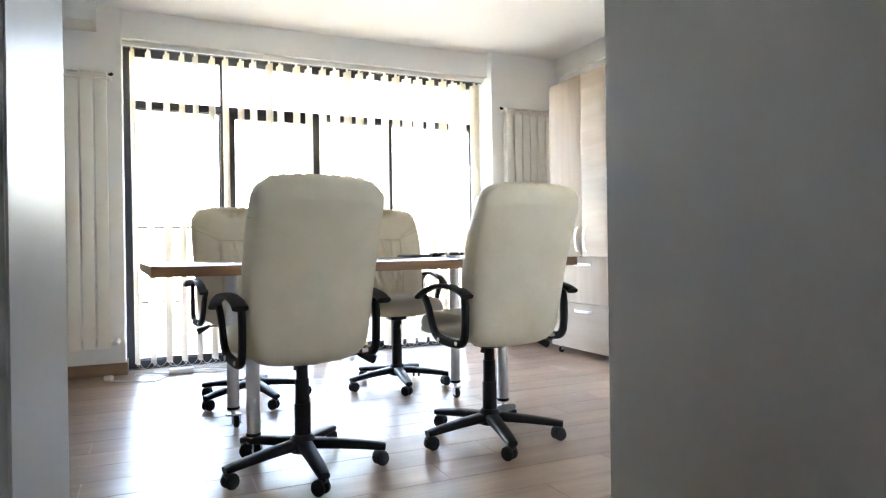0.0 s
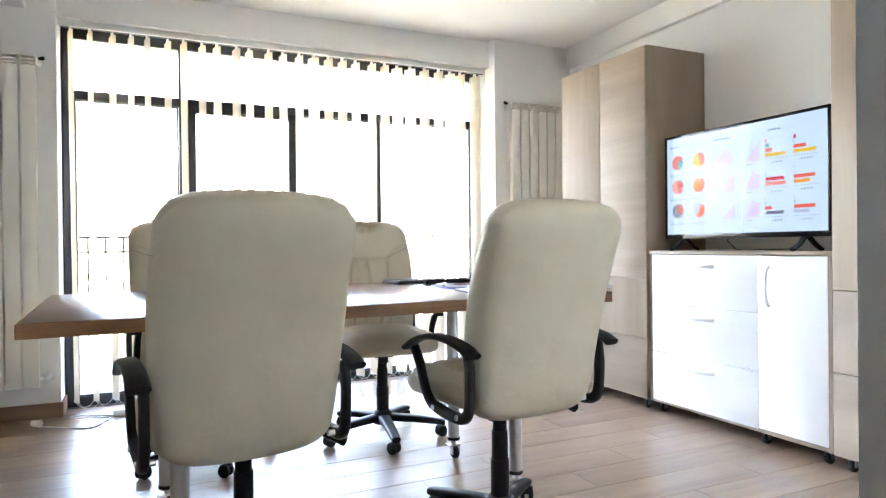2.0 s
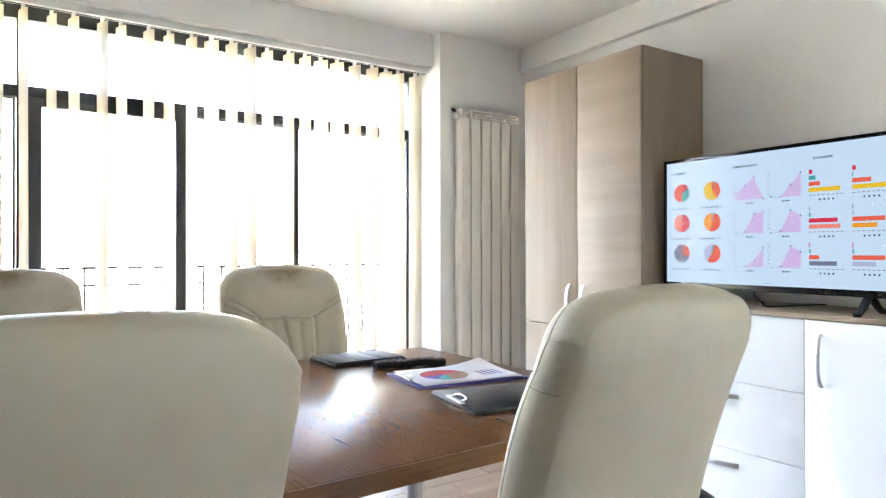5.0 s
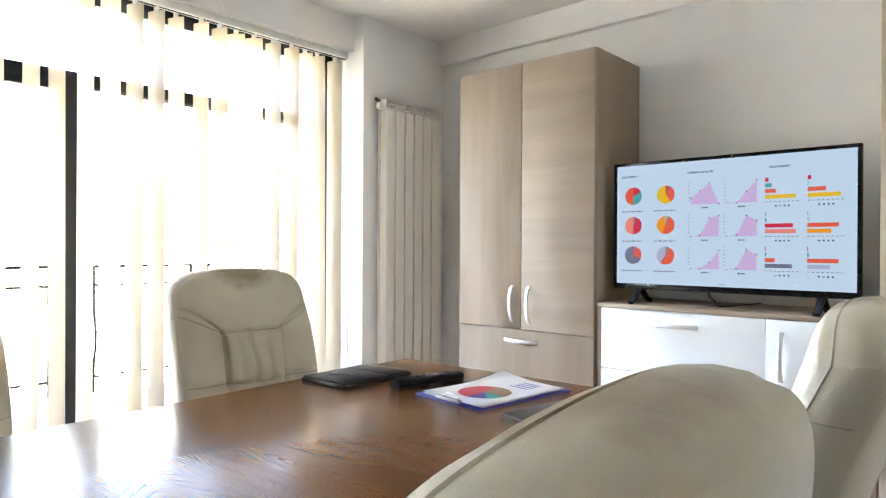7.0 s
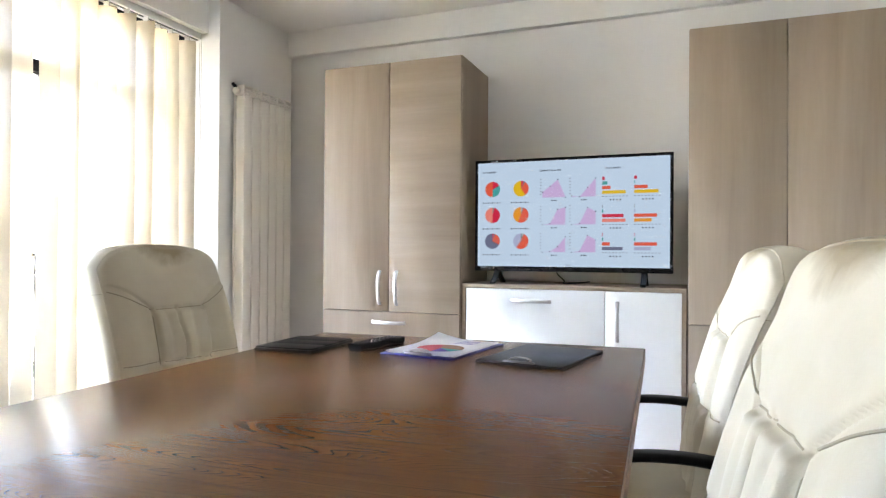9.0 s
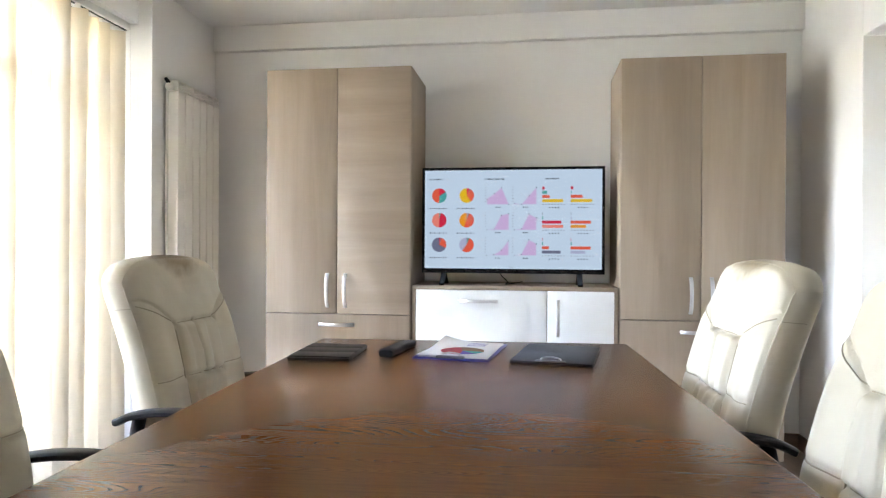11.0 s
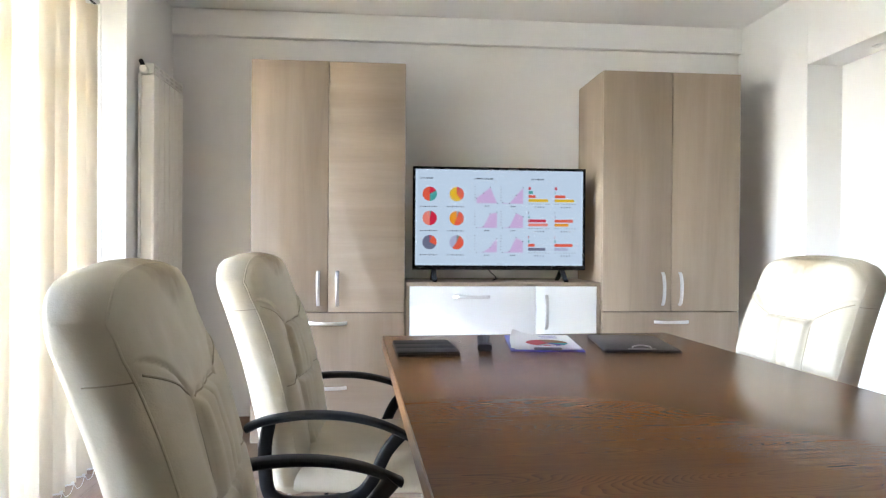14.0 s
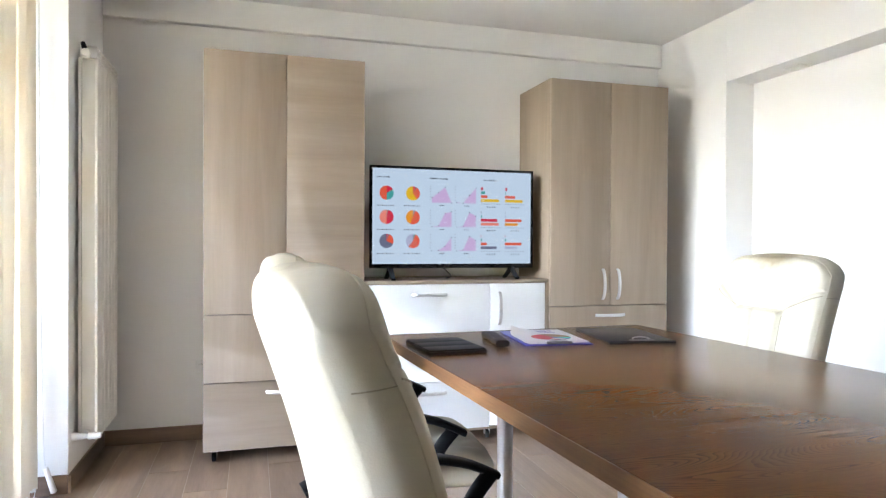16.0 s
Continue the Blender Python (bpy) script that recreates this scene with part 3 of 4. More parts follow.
# ---- radiators ----
def radiator(x0, mirror, w):
    t = thing("radiator", "tall cream enamelled aluminium sectional radiator on the wall", "radiator", (x0, 0, 0), group="tall radiators")
    z0, z1, yf = 0.195, 1.935, 6.258
    for k in range(6):
        a = k * w
        bm = box(a + 0.0042, a + w - 0.0042, yf, yf + 0.012, z0, z1 - 0.055, 0.0045, 3)
        bm = box(a + 0.033, a + 0.047, yf + 0.010, yf + 0.078, z0 + 0.01, z1 - 0.03, 0.004, bm=bm)
        bm = box(a + 0.012, a + w - 0.012, yf + 0.066, yf + 0.080, z0 + 0.01, z1 - 0.05, 0.004, bm=bm)
        for f in (0.022, w - 0.022):
            bm = box(a + f - 0.0025, a + f + 0.0025, yf + 0.010, yf + 0.076, z0 + 0.02, z1 - 0.06, 0.0015, 1, bm)
        s = part("section", bm, RAD, t)
        g = box(a + 0.004, a + 0.010, yf + 0.002, yf + 0.07, z1 - 0.052, z1, 0.002, 1)
        g = box(a + w - 0.010, a + w - 0.004, yf + 0.002, yf + 0.07, z1 - 0.052, z1, 0.002, 1, g)
        for zz in (z1 - 0.006, z1 - 0.026, z1 - 0.046):
            g = box(a + 0.004, a + w - 0.004, yf + 0.002, yf + 0.07, zz - 0.0035, zz + 0.0035, 0.0015, 1, g)
        part("grille", g, RAD, s)
    bm = rod((-0.004, yf + 0.045, z1 - 0.035), (6 * w + 0.004, yf + 0.045, z1 - 0.035), 0.017)
    part("manifold", bm, RAD, t)
    bm = rod((-0.004, yf + 0.045, z0 + 0.03), (6 * w + 0.004, yf + 0.045, z0 + 0.03), 0.017)
    part("manifold", bm, RAD, t)
    xa = 6 * w if mirror else 0.0
    sg = 1 if mirror else -1
    part("end_plug", rod((xa, yf + 0.045, z1 - 0.035), (xa + sg * 0.022, yf + 0.045, z1 - 0.035), 0.021, 0.017, 18, bevel=0.003), RAD, t)
    part("air_vent", rod((xa + sg * 0.004, yf + 0.052, z1 - 0.012), (xa + sg * 0.030, yf + 0.052, z1 + 0.002), 0.011, 0.009, 14, bevel=0.002), BLACK, t, "small black air vent cap")
    v = part("valve", rod((xa, yf + 0.045, z0 + 0.03), (xa + sg * 0.035, yf + 0.045, z0 + 0.03), 0.015, 0.012, 18), CHROME, t, "chromed radiator valve")
    part("valve_cap", rod((xa + sg * 0.03, yf + 0.03, z0 + 0.03), (xa + sg * 0.03, yf - 0.022, z0 + 0.03), 0.016, 0.013, 18, bevel=0.003), PLAST_W, v)
    part("pipe", rod((xa + sg * 0.03, yf + 0.04, z0 + 0.03), (xa + sg * 0.03, 6.399 if mirror else 6.351, z0 + 0.03), 0.012, 0.02, 14), PLAST_W, v)
    for zz in (0.45, 1.6):
        part("bracket", box(0.2, 0.26, yf + 0.078, 6.3985 if mirror else 6.3505, zz, zz + 0.03, 0.003), RAD, t)
    return t


radiator(2.797, False, 0.0745)
radiator(-0.555, True, 0.08)


# ---- cabinets ----
def handle(parent, x, y, z, upright, length=0.175):
    """An arched flat bar handle on a front."""
    pts = []
    for k in range(13):
        s = k / 12 * 2 - 1
        d = -0.026 * (1 - s * s) ** 0.6 - 0.001
        pts.append(Vector((x, y + d, z + s * length / 2)) if upright else Vector((x + s * length / 2, y + d, z)))
    return part("handle", sweep(pts, 0.009, 0.0035, side=(1, 0, 0) if upright else (0, 0, 1), n=4, seg=10), CHROME, parent, "arched brushed aluminium handle")


def castor(parent, x, y, r=0.022, fork=CHROME):
    c = part("castor", rod((x - 0.010, y, r + 0.001), (x + 0.010, y, r + 0.001), r, None, 22, bevel=0.004), RUBBER, parent, "small swivel castor")
    f = box(x - 0.015, x - 0.012, y - 0.012, y + 0.014, r, 2 * r + 0.012, 0.001, 1)
    f = box(x + 0.012, x + 0.015, y - 0.012, y + 0.014, r, 2 * r + 0.012, 0.001, 1, f)
    f = box(x - 0.016, x + 0.016, y - 0.014, y + 0.016, 2 * r + 0.006, 2 * r + 0.014, 0.002, 1, f)
    part("fork", f, fork, c)
    return c


def tall_cabinet(at, W, doors, label):
    """A two-door cupboard over two drawers, on castors; its front faces local -y."""
    c = thing("tall_cabinet", label, "cabinet", at, -90, "tall cabinets")
    D, H, Z, T = 0.44, 2.005, 0.060, 0.018
    part("body", box(0, T, 0.018, D, Z, H, 0.001, 1), LAM_S, c)
    part("body", box(W - T, W, 0.018, D, Z, H, 0.001, 1), LAM_S, c)
    part("top", box(T, W - T, 0.018, D, H - T, H, 0.001, 1), LAM_H, c)
    part("base", box(T, W - T, 0.018, D, Z, Z + T, 0.001, 1), LAM_H, c)
    part("shelf", box(T, W - T, 0.03, D - 0.01, 0.680, 0.698, 0.001, 1), LAM_H, c)
    part("back", box(T, W - T, D - 0.008, D - 0.002, Z + T, H - T), LAM_S, c)
    g, m = 0.0022, 0.388 / 0.779 * W
    for x0, x1, hx, mat in ((g, m - g, m - 0.048, doors[0]), (m + g, W - g, m + 0.048, doors[1])):
        d = part("door", box(x0, x1, 0, 0.0175, 0.7245, H - g, 0.0015), mat, c)
        handle(d, hx, 0.0, 0.845, True)
    for z0, z1, mat in ((0.3945, 0.7205, LAM_V), (Z + g, 0.3905, LAM_H)):
        d = part("drawer", box(g, W - g, 0, 0.0175, z0, z1, 0.0015), mat, c)
        handle(d, W * 0.5, 0.0, z1 - 0.053, False, 0.19)
    for x in (0.05, W - 0.05):
        for y in (0.05, D - 0.05):
            castor(c, x, y)
    return c


tall_cabinet((2.920, 5.829, 0), 0.779, (LAM_V, LAM_H), "tall grey-brown wood laminate cabinet beside the radiator")
tall_cabinet((2.924, 4.004, 0), 0.763, (LAM_V, LAM_V), "tall grey-brown wood laminate cabinet beside the niche wall")

board = thing("sideboard", "low sideboard with white fronts in a grey-brown laminate carcass", "sideboard", (2.934, 5.044, 0), -90)
W, D, H, Z, T = 1.035, 0.43, 0.877, 0.060, 0.018
part("side_panel", box(0.001, T, 0.0, D, Z, H - T, 0.001, 1), LAM_S, board)
part("side_panel", box(W - T, W - 0.001, 0.0, D, Z, H - T, 0.001, 1), LAM_S, board)
part("top", box(0.001, W - 0.001, -0.002, D, H - T + 0.0003, H, 0.0015), LAM_H, board, "grey-brown laminate top")
part("base", box(T, W - T, 0.004, D, Z, Z + T, 0.001, 1), LAM_H, board)
part("divider", box(0.680, 0.697, 0.02, D - 0.01, Z + T, H - T, 0.001, 1), LAM_S, board)
part("back", box(T, W - T, D - 0.008, D - 0.002, Z + T, H - T), LAM_S, board)
for k in range(3):
    z1 = 0.856 - k * 0.262
    d = part("drawer", box(0.0205, 0.6855, 0.001, 0.019, z1 - 0.259, z1, 0.0015), WHITE, board, "white drawer front")
    handle(d, 0.345, 0.001, z1 - 0.055, False, 0.19)
d = part("door", box(0.6890, W - 0.0205, 0.001, 0.019, Z + T + 0.001, 0.856, 0.0015), WHITE, board, "white cupboard door")
handle(d, 0.742, 0.001, 0.720, True, 0.18)
for x in (0.05, 0.69, W - 0.05):
    for y in (0.05, D - 0.05):
        castor(board, x, y)
for x, y in ((WX - 0.006, 5.868),):
    sock = thing("wall_socket", "white wall socket beside the cabinet", "socket", (WX - 0.0005, y, 0.40), -90)
    part("plate", box(-0.03, 0.03, -0.009, 0.0, -0.03, 0.03, 0.004), PLAST_W, sock)
    part("plug", rod((0, -0.009, 0), (0, -0.035, 0), 0.017, 0.014, 16, bevel=0.003), PLAST_W, sock)

# ---- television ----
tv = thing("television", "black flat television showing rows of business charts", "television", (3.020, 4.5375, 0.877), -90)
TW, TZ0, TZ1 = 0.4695, 0.062, 0.612
part("back_shell", box(-TW + 0.05, TW - 0.05, 0.018, 0.060, TZ0 + 0.03, TZ1 - 0.10, 0.012, 3), BLACK, tv)
part("panel", box(-TW, TW, 0.003, 0.022, TZ0, TZ1, 0.004), BLACK, tv)
b = 0.014
for x0, x1, z0, z1 in ((-TW, TW, TZ1 - b, TZ1), (-TW, TW, TZ0, TZ0 + 0.024), (-TW, -TW + b, TZ0 + 0.024, TZ1 - b), (TW - b, TW, TZ0 + 0.024, TZ1 - b)):
    part("bezel", box(x0, x1, -0.003, 0.004, z0, z1, 0.0015), GLOSSB, tv)
SX0, SX1, SZ0, SZ1 = -TW + b, TW - b, TZ0 + 0.024, TZ1 - b
EM = 0.0118
SCREEN = glow("screen_white", (0.54, 0.79, 1.0), EM)
screen = part("screen", box(SX0, SX1, 0.0, 0.0028, SZ0, SZ1), SCREEN, tv, "lit pale blue display with charts")
SW, SH = SX1 - SX0, SZ1 - SZ0
INK = {k: glow("screen_" + k, c, EM) for k, c in {
    "red": (0.66, 0.03, 0.08), "coral": (0.80, 0.13, 0.075), "salmon": (0.85, 0.27, 0.22), "teal": (0.045, 0.40, 0.40), "yellow": (0.80, 0.56, 0.02),
    "orange": (0.86, 0.36, 0.02), "slate": (0.15, 0.19, 0.30), "sky": (0.40, 0.50, 0.72), "lilac": (0.60, 0.50, 0.84), "dark": (0.03, 0.04, 0.06), "grey": (0.22, 0.26, 0.32)}.items()}


def su(px, py):
    """A point of the display from its share of width and height (309 x 175 grid, from the top left)."""
    return SX0 + SW * px / 309, SZ1 - SH * py / 175


def patch(name, points, ink):
    """One flat coloured shape on the display."""
    bm = bmesh.new()
    bm.faces.new([bm.verts.new((x, -0.0010, z)) for x, z in (su(*q) for q in points)])
    return part(name, bm, INK[ink], screen, smooth=None)


def ticks(name, rects, ink):
    bm = bmesh.new()
    for x0, y0, x1, y1 in rects:
        bm.faces.new([bm.verts.new((x, -0.0015, z)) for x, z in (su(x0, y0), su(x1, y0), su(x1, y1), su(x0, y1))])
    return part(name, bm, INK[ink], screen, smooth=None)


def pie(cx, cy, slices):
    a = 90.0
    for share, ink in slices:
        n = max(2, int(share * 40))
        pts = [(cx, cy)] + [(cx + 13 * math.cos(radians(a - 360 * share * k / n)), cy - 13 * math.sin(radians(a - 360 * share * k / n))) for k in range(n + 1)]
        patch("pie_slice", pts, ink)
        a -= 360 * share
    ticks("legend", [(cx - 17 + 8 * k, cy + 22, cx - 15 + 8 * k, cy + 24) for k in range(4)], "dark")
    ticks("legend", [(cx - 14 + 8 * k, cy + 22.4, cx - 10 + 8 * k, cy + 23.6) for k in range(4)], "grey")


pie(26, 45, [(0.17, "red"), (0.33, "teal"), (0.50, "coral")])
pie(75, 45, [(0.06, "red"), (0.03, "grey"), (0.31, "coral"), (0.60, "yellow")])
pie(26, 89, [(0.03, "teal"), (0.47, "red"), (0.50, "salmon")])
pie(75, 89, [(0.03, "sky"), (0.03, "grey"), (0.50, "coral"), (0.44, "orange")])
pie(26, 133, [(0.03, "red"), (0.03, "grey"), (0.26, "coral"), (0.68, "slate")])
pie(75, 133, [(0.03, "grey"), (0.03, "teal"), (0.54, "coral"), (0.40, "sky")])


def area(x, y, values):
    pts = [(x, y + 31)] + [(x + 38 * k / 3, y + 31 - 30 * v) for k, v in enumerate(values)] + [(x + 38, y + 31)]
    pts = [q for i, q in enumerate(pts) if i == 0 or (abs(q[0] - pts[i - 1][0]) + abs(q[1] - pts[i - 1][1])) > 0.3]
    patch("area_chart", pts, "lilac")
    for k, v in enumerate(values):
        ticks("data_point", [(x + 38 * k / 3 - 0.8, y + 30.2 - 30 * v, x + 38 * k / 3 + 0.8, y + 31.8 - 30 * v)], "dark")
    ticks("axis_label", [(x - 4, y + 5 * k, x - 1.5, y + 5 * k + 1) for k in range(6)], "grey")
    ticks("legend", [(x + 15, y + 35, x + 17, y + 37), (x + 18, y + 35.4, x + 24, y + 36.6)], "dark")


for x, y, v in ((111, 30, (0.3, 0.62, 0.98, 0.0)), (159, 30, (0.06, 0.0, 0.5, 0.98)), (111, 75, (0.0, 0.06, 0.85, 0.95)),
                (159, 75, (0.0, 0.06, 0.92, 0.70)), (111, 120, (0.0, 0.02, 0.3, 0.85)), (159, 120, (0.0, 0.06, 0.92, 0.68))):
    area(x, y, v)


def bars(x, y, rows):
    for k, (length, ink) in enumerate(rows):
        y0 = y + k * 7.4
        ticks("chart_bar", [(x, y0, x + length, y0 + 5.2)], ink)
    ticks("axis_label", [(x + 5.2 * k, y + 31, x + 5.2 * k + 3, y + 32) for k in range(8)], "grey")
    ticks("legend", [(x + 12 + 5 * k, y + 36, x + 14 + 5 * k, y + 38) for k in range(4)], "dark")


bars(207, 30, [(4, "red"), (8, "teal"), (13, "coral"), (36, "yellow")])
bars(256, 30, [(4, "red"), (1, "teal"), (20, "coral"), (36, "yellow")])
bars(207, 75, [(1, "grey"), (2, "teal"), (33, "red"), (36, "salmon")])
bars(256, 75, [(1, "grey"), (2, "sky"), (34, "coral"), (26, "orange")])
bars(207, 120, [(1, "red"), (2, "teal"), (12, "coral"), (32, "slate")])
bars(256, 120, [(1, "red"), (2, "teal"), (34, "coral"), (25, "sky")])


def words(text, px, py, width, parent):
    cu = bpy.data.curves.new("words", "FONT")
    cu.body, cu.size, cu.offset = text, 0.02, 0.0007
    tmp = new("words", cu)
    dg = bpy.context.evaluated_depsgraph_get()
    me = bpy.data.meshes.new_from_object(tmp.evaluated_get(dg))
    bpy.data.objects.remove(tmp)
    xs = [v.co.x for v in me.vertices]
    k = SW * width / 309 / (max(xs) - min(xs))
    x, z = su(px, py)
    me.transform(pose(x, -0.0015, z, 90, 0, 0) @ Matrix.Diagonal((k, k, k, 1)))
    me.materials.clear()
    me.materials.append(INK["dark"])
    new("heading", me).parent = parent


words("DATA REPORT", 8, 17.5, 24, screen)
words("COMPANY ANALYSIS", 106, 17.5, 35, screen)
words("DATA REPORT", 212, 17.5, 24, screen)
ticks("logo_mark", [(150, 171.5, 158, 172.5)], "grey")
for sx in (-0.355, 0.345):
    f = sweep(smooth_path([(sx, 0.02, TZ0 + 0.012), (sx, -0.03, 0.03), (sx, -0.075, 0.006)], 5), lambda s: 0.013, lambda s: 0.007, seg=10)
    f = sweep(smooth_path([(sx, 0.02, TZ0 + 0.012), (sx, 0.07, 0.03), (sx, 0.115, 0.006)], 5), lambda s: 0.013, lambda s: 0.007, seg=10, bm=f)
    part("foot", f, GLOSSB, tv, "splayed black plastic foot")
lead = smooth_path([(-0.06, 0.02, 0.066), (-0.05, -0.01, 0.05), (-0.02, -0.004, 0.02), (-0.03, 0.05, 0.004), (0.02, 0.2, 0.004), (0.05, 0.33, 0.004)], 6)
part("power_lead", sweep(lead, 0.003, 0.003, n=2, seg=8), BLACK, tv, "thin black power lead")

# ---- table ----
TA = 2.8
table = thing("conference_table", "large stained oak conference table on steel legs with castors", "table", (1.013, 4.593, 0), TA)
L, Wd = 0.876, 0.525
part("tabletop", box(-L + 0.002, L - 0.002, -Wd + 0.002, Wd - 0.002, 0.714, 0.750, 0.002), OAK, table)
for y0, y1 in ((-Wd, -Wd + 0.0021), (Wd - 0.0021, Wd)):
    part("edge_band", box(-L + 0.003, L - 0.003, y0 - 0.0006, y1 + 0.0006, 0.7145, 0.7485), OAK_EDGE, table)
for x0, x1 in ((-L, -L + 0.0021), (L - 0.0021, L)):
    part("edge_band", box(x0 - 0.0006, x1 + 0.0006, -Wd + 0.003, Wd - 0.003, 0.7145, 0.7485), OAK_EDGE_Y, table)
for lx in (-0.515, 0.615):
    for ly in (-0.295, 0.175):
        leg = part("leg", rod((lx, ly, 0.085), (lx, ly, 0.713), 0.026, None, 28), STEEL, table, "round brushed steel leg")
        part("collar", rod((lx, ly, 0.088), (lx, ly, 0.102), 0.028, None, 28, bevel=0.003), BLACK, leg)
        part("flange", rod((lx, ly, 0.7035), (lx, ly, 0.7138), 0.05, None, 28, bevel=0.002), STEEL, leg)
        part("stem", rod((lx, ly, 0.062), (lx, ly, 0.088), 0.010, None, 14), CHROME, leg)
        w = part("wheel", rod((lx + 0.004, ly + 0.018, 0.0285), (lx + 0.026, ly + 0.018, 0.0285), 0.028, None, 26, bevel=0.006), RUBBER, leg, "black rubber castor wheel")
        f = sweep(smooth_path([(lx, ly - 0.012, 0.064), (lx, ly + 0.012, 0.068), (lx, ly + 0.035, 0.056)], 4), 0.03, 0.003, seg=10)
        f = box(lx - 0.004, lx, ly, ly + 0.03, 0.02, 0.066, 0.001, 1, f)
        f = box(lx + 0.030, lx + 0.034, ly, ly + 0.03, 0.02, 0.066, 0.001, 1, f)
        part("fork", f, CHROME, leg)


# ---- chairs ----
def chair_base(parent):
    bm = spin([(0.028, 0.060), (0.046, 0.066), (0.050, 0.085), (0.046, 0.112), (0.034, 0.128)], 30)
    base = part("base", bm, BLACK, parent, "five-legged black plastic base")
    for k in range(5):
        a = radians(270 + 72 * k)
        d = Vector((math.cos(a), math.sin(a), 0))
        s = Vector((-d.y, d.x, 0))
        pts = smooth_path([d * 0.035 + Vector((0, 0, 0.094)), d * 0.15 + Vector((0, 0, 0.085)), d * 0.25 + Vector((0, 0, 0.073)), d * 0.300 + Vector((0, 0, 0.066))], 4)
        part("leg", sweep(pts, lambda t: 0.029 - 0.010 * t, lambda t: 0.019 - 0.007 * t, side=s, n=3.2, seg=14), BLACK, base)
        c = d * 0.292
        swing = radians(40 + 63 * k)
        w = Vector((math.cos(swing), math.sin(swing), 0))
        f = Vector((-w.y, w.x, 0)) * 0.012
        bm = None
        for q in (-1, 1):
            a0, a1 = c + f + w * q * 0.008 + Vector((0, 0, 0.0265)), c + f + w * q * 0.023 + Vector((0, 0, 0.0265))
            bm = rod(a0, a1, 0.0255, None, 22, bm=bm, bevel=0.005)
        cas = part("castor", bm, RUBBER, base, "twin-wheel black castor")
        hood = sweep([c + f * (1 + 1.9 * math.cos(t)) + Vector((0, 0, 0.0265 + 0.028 * math.sin(t))) for t in (0.3, 0.7, 1.1, 1.57, 2.0, 2.5)], 0.0225, 0.0025, side=w, n=4, seg=10)
        hood = rod(c + Vector((0, 0, 0.048)), c + Vector((0, 0, 0.068)), 0.008, None, 12, bm=hood)
        part("hood", hood, BLACK, cas)
    return base


def back_point(s, v, front):
    """A point of the front or rear panel of the backrest, s across (-1..1) and v up (0..1)."""
    def hump(t, c, w):
        return math.exp(-((t - c) / w) ** 2)

    hw = 0.202 + 0.0215 * math.sin(math.pi * 0.5 * min(1, v * 1.6)) - 0.006 * max(0, v - 0.7) / 0.3
    yc = -0.110 - 0.142 * v + 0.022 * math.sin(math.pi * min(1, v * 1.15))
    z = 0.423 + 0.6155 * v
    a = abs(s)
    z -= (0.050 * a ** 8 + 0.016 * s * s) * max(0, (v - 0.5) * 2) ** 3
    z += (0.038 * a ** 6 - 0.012 * (1 - s * s)) * max(0, (0.5 - v) * 2) ** 3
    rim = (1 - a ** (16 if front else 5.0)) ** 0.5 * (1 - abs(2 * v - 1) ** (26 if front else 8)) ** 0.5
    if not front:
        return Vector((s * hw, yc - (0.014 + 0.045 * rim) - 0.008 * rim * math.cos(s * 1.4), z))
    d = 0.014 * (1 - s * s) * hump(v, 0.84, 0.20)
    # seams that run from the gusset to the pad's upper corners and down its sides
    if v > 0.70:
        line = 0.44 + 0.54 * min(1, (v - 0.70) / 0.15) ** 1.25
        deep = 1.0 if v < 0.85 else 0.0
    else:
        line, deep = 0.44 - 0.05 * (0.70 - v), 1.0
    d -= 0.010 * deep * hump(a, line, 0.024)
    d += 0.010 * hump(a, 0.80, 0.17) * (1 if v < 0.68 else hump(v, 0.68, 0.12))
    # pleated pad
    pad = 1 / (1 + math.exp((a - 0.43) * 70)) / (1 + math.exp((v - 0.702) * 130)) / (1 + math.exp((0.12 - v) * 70))
    d += 0.018 * pad * (0.7 + 0.3 * hump(v, 0.58, 0.1))
    d -= 0.008 * hump(v, 0.704, 0.010) * (a < 0.45)
    d -= 0.014 * hump(s, 0.04 + 0.03 * math.sin(v * 21), 0.026) * pad * (v > 0.46)
    d -= 0.006 * hump(s, -0.20 + 0.03 * math.sin(v * 13), 0.05) * pad
    d -= 0.006 * hump(s, 0.25 + 0.02 * math.sin(v * 19), 0.05) * pad
    d -= 0.014 * hump(v, 0.460 + 0.012 * s, 0.011) * pad
    d -= 0.005 * (0.5 + 0.5 * math.sin(s * 34 + 2 * math.sin(v * 30))) * pad * (1 if v < 0.455 else hump(v, 0.455, 0.05))
    d -= 0.005 * hump(v, 0.475, 0.012) * (a > 0.43)
    d += 0.0035 * noise.noise(Vector((s * 4, v * 7, 0.3))) * (1 - a ** 6)
    return Vector((s * hw, yc + 0.044 + 0.016 * rim + d * rim, z))


def back_border(n, m):
    loop = [(-1 + 2 * i / n, 0.0) for i in range(n)] + [(1.0, j / m) for j in range(m)]
    return loop + [(1 - 2 * i / n, 1.0) for i in range(n)] + [(-1.0, 1 - j / m) for j in range(m)]


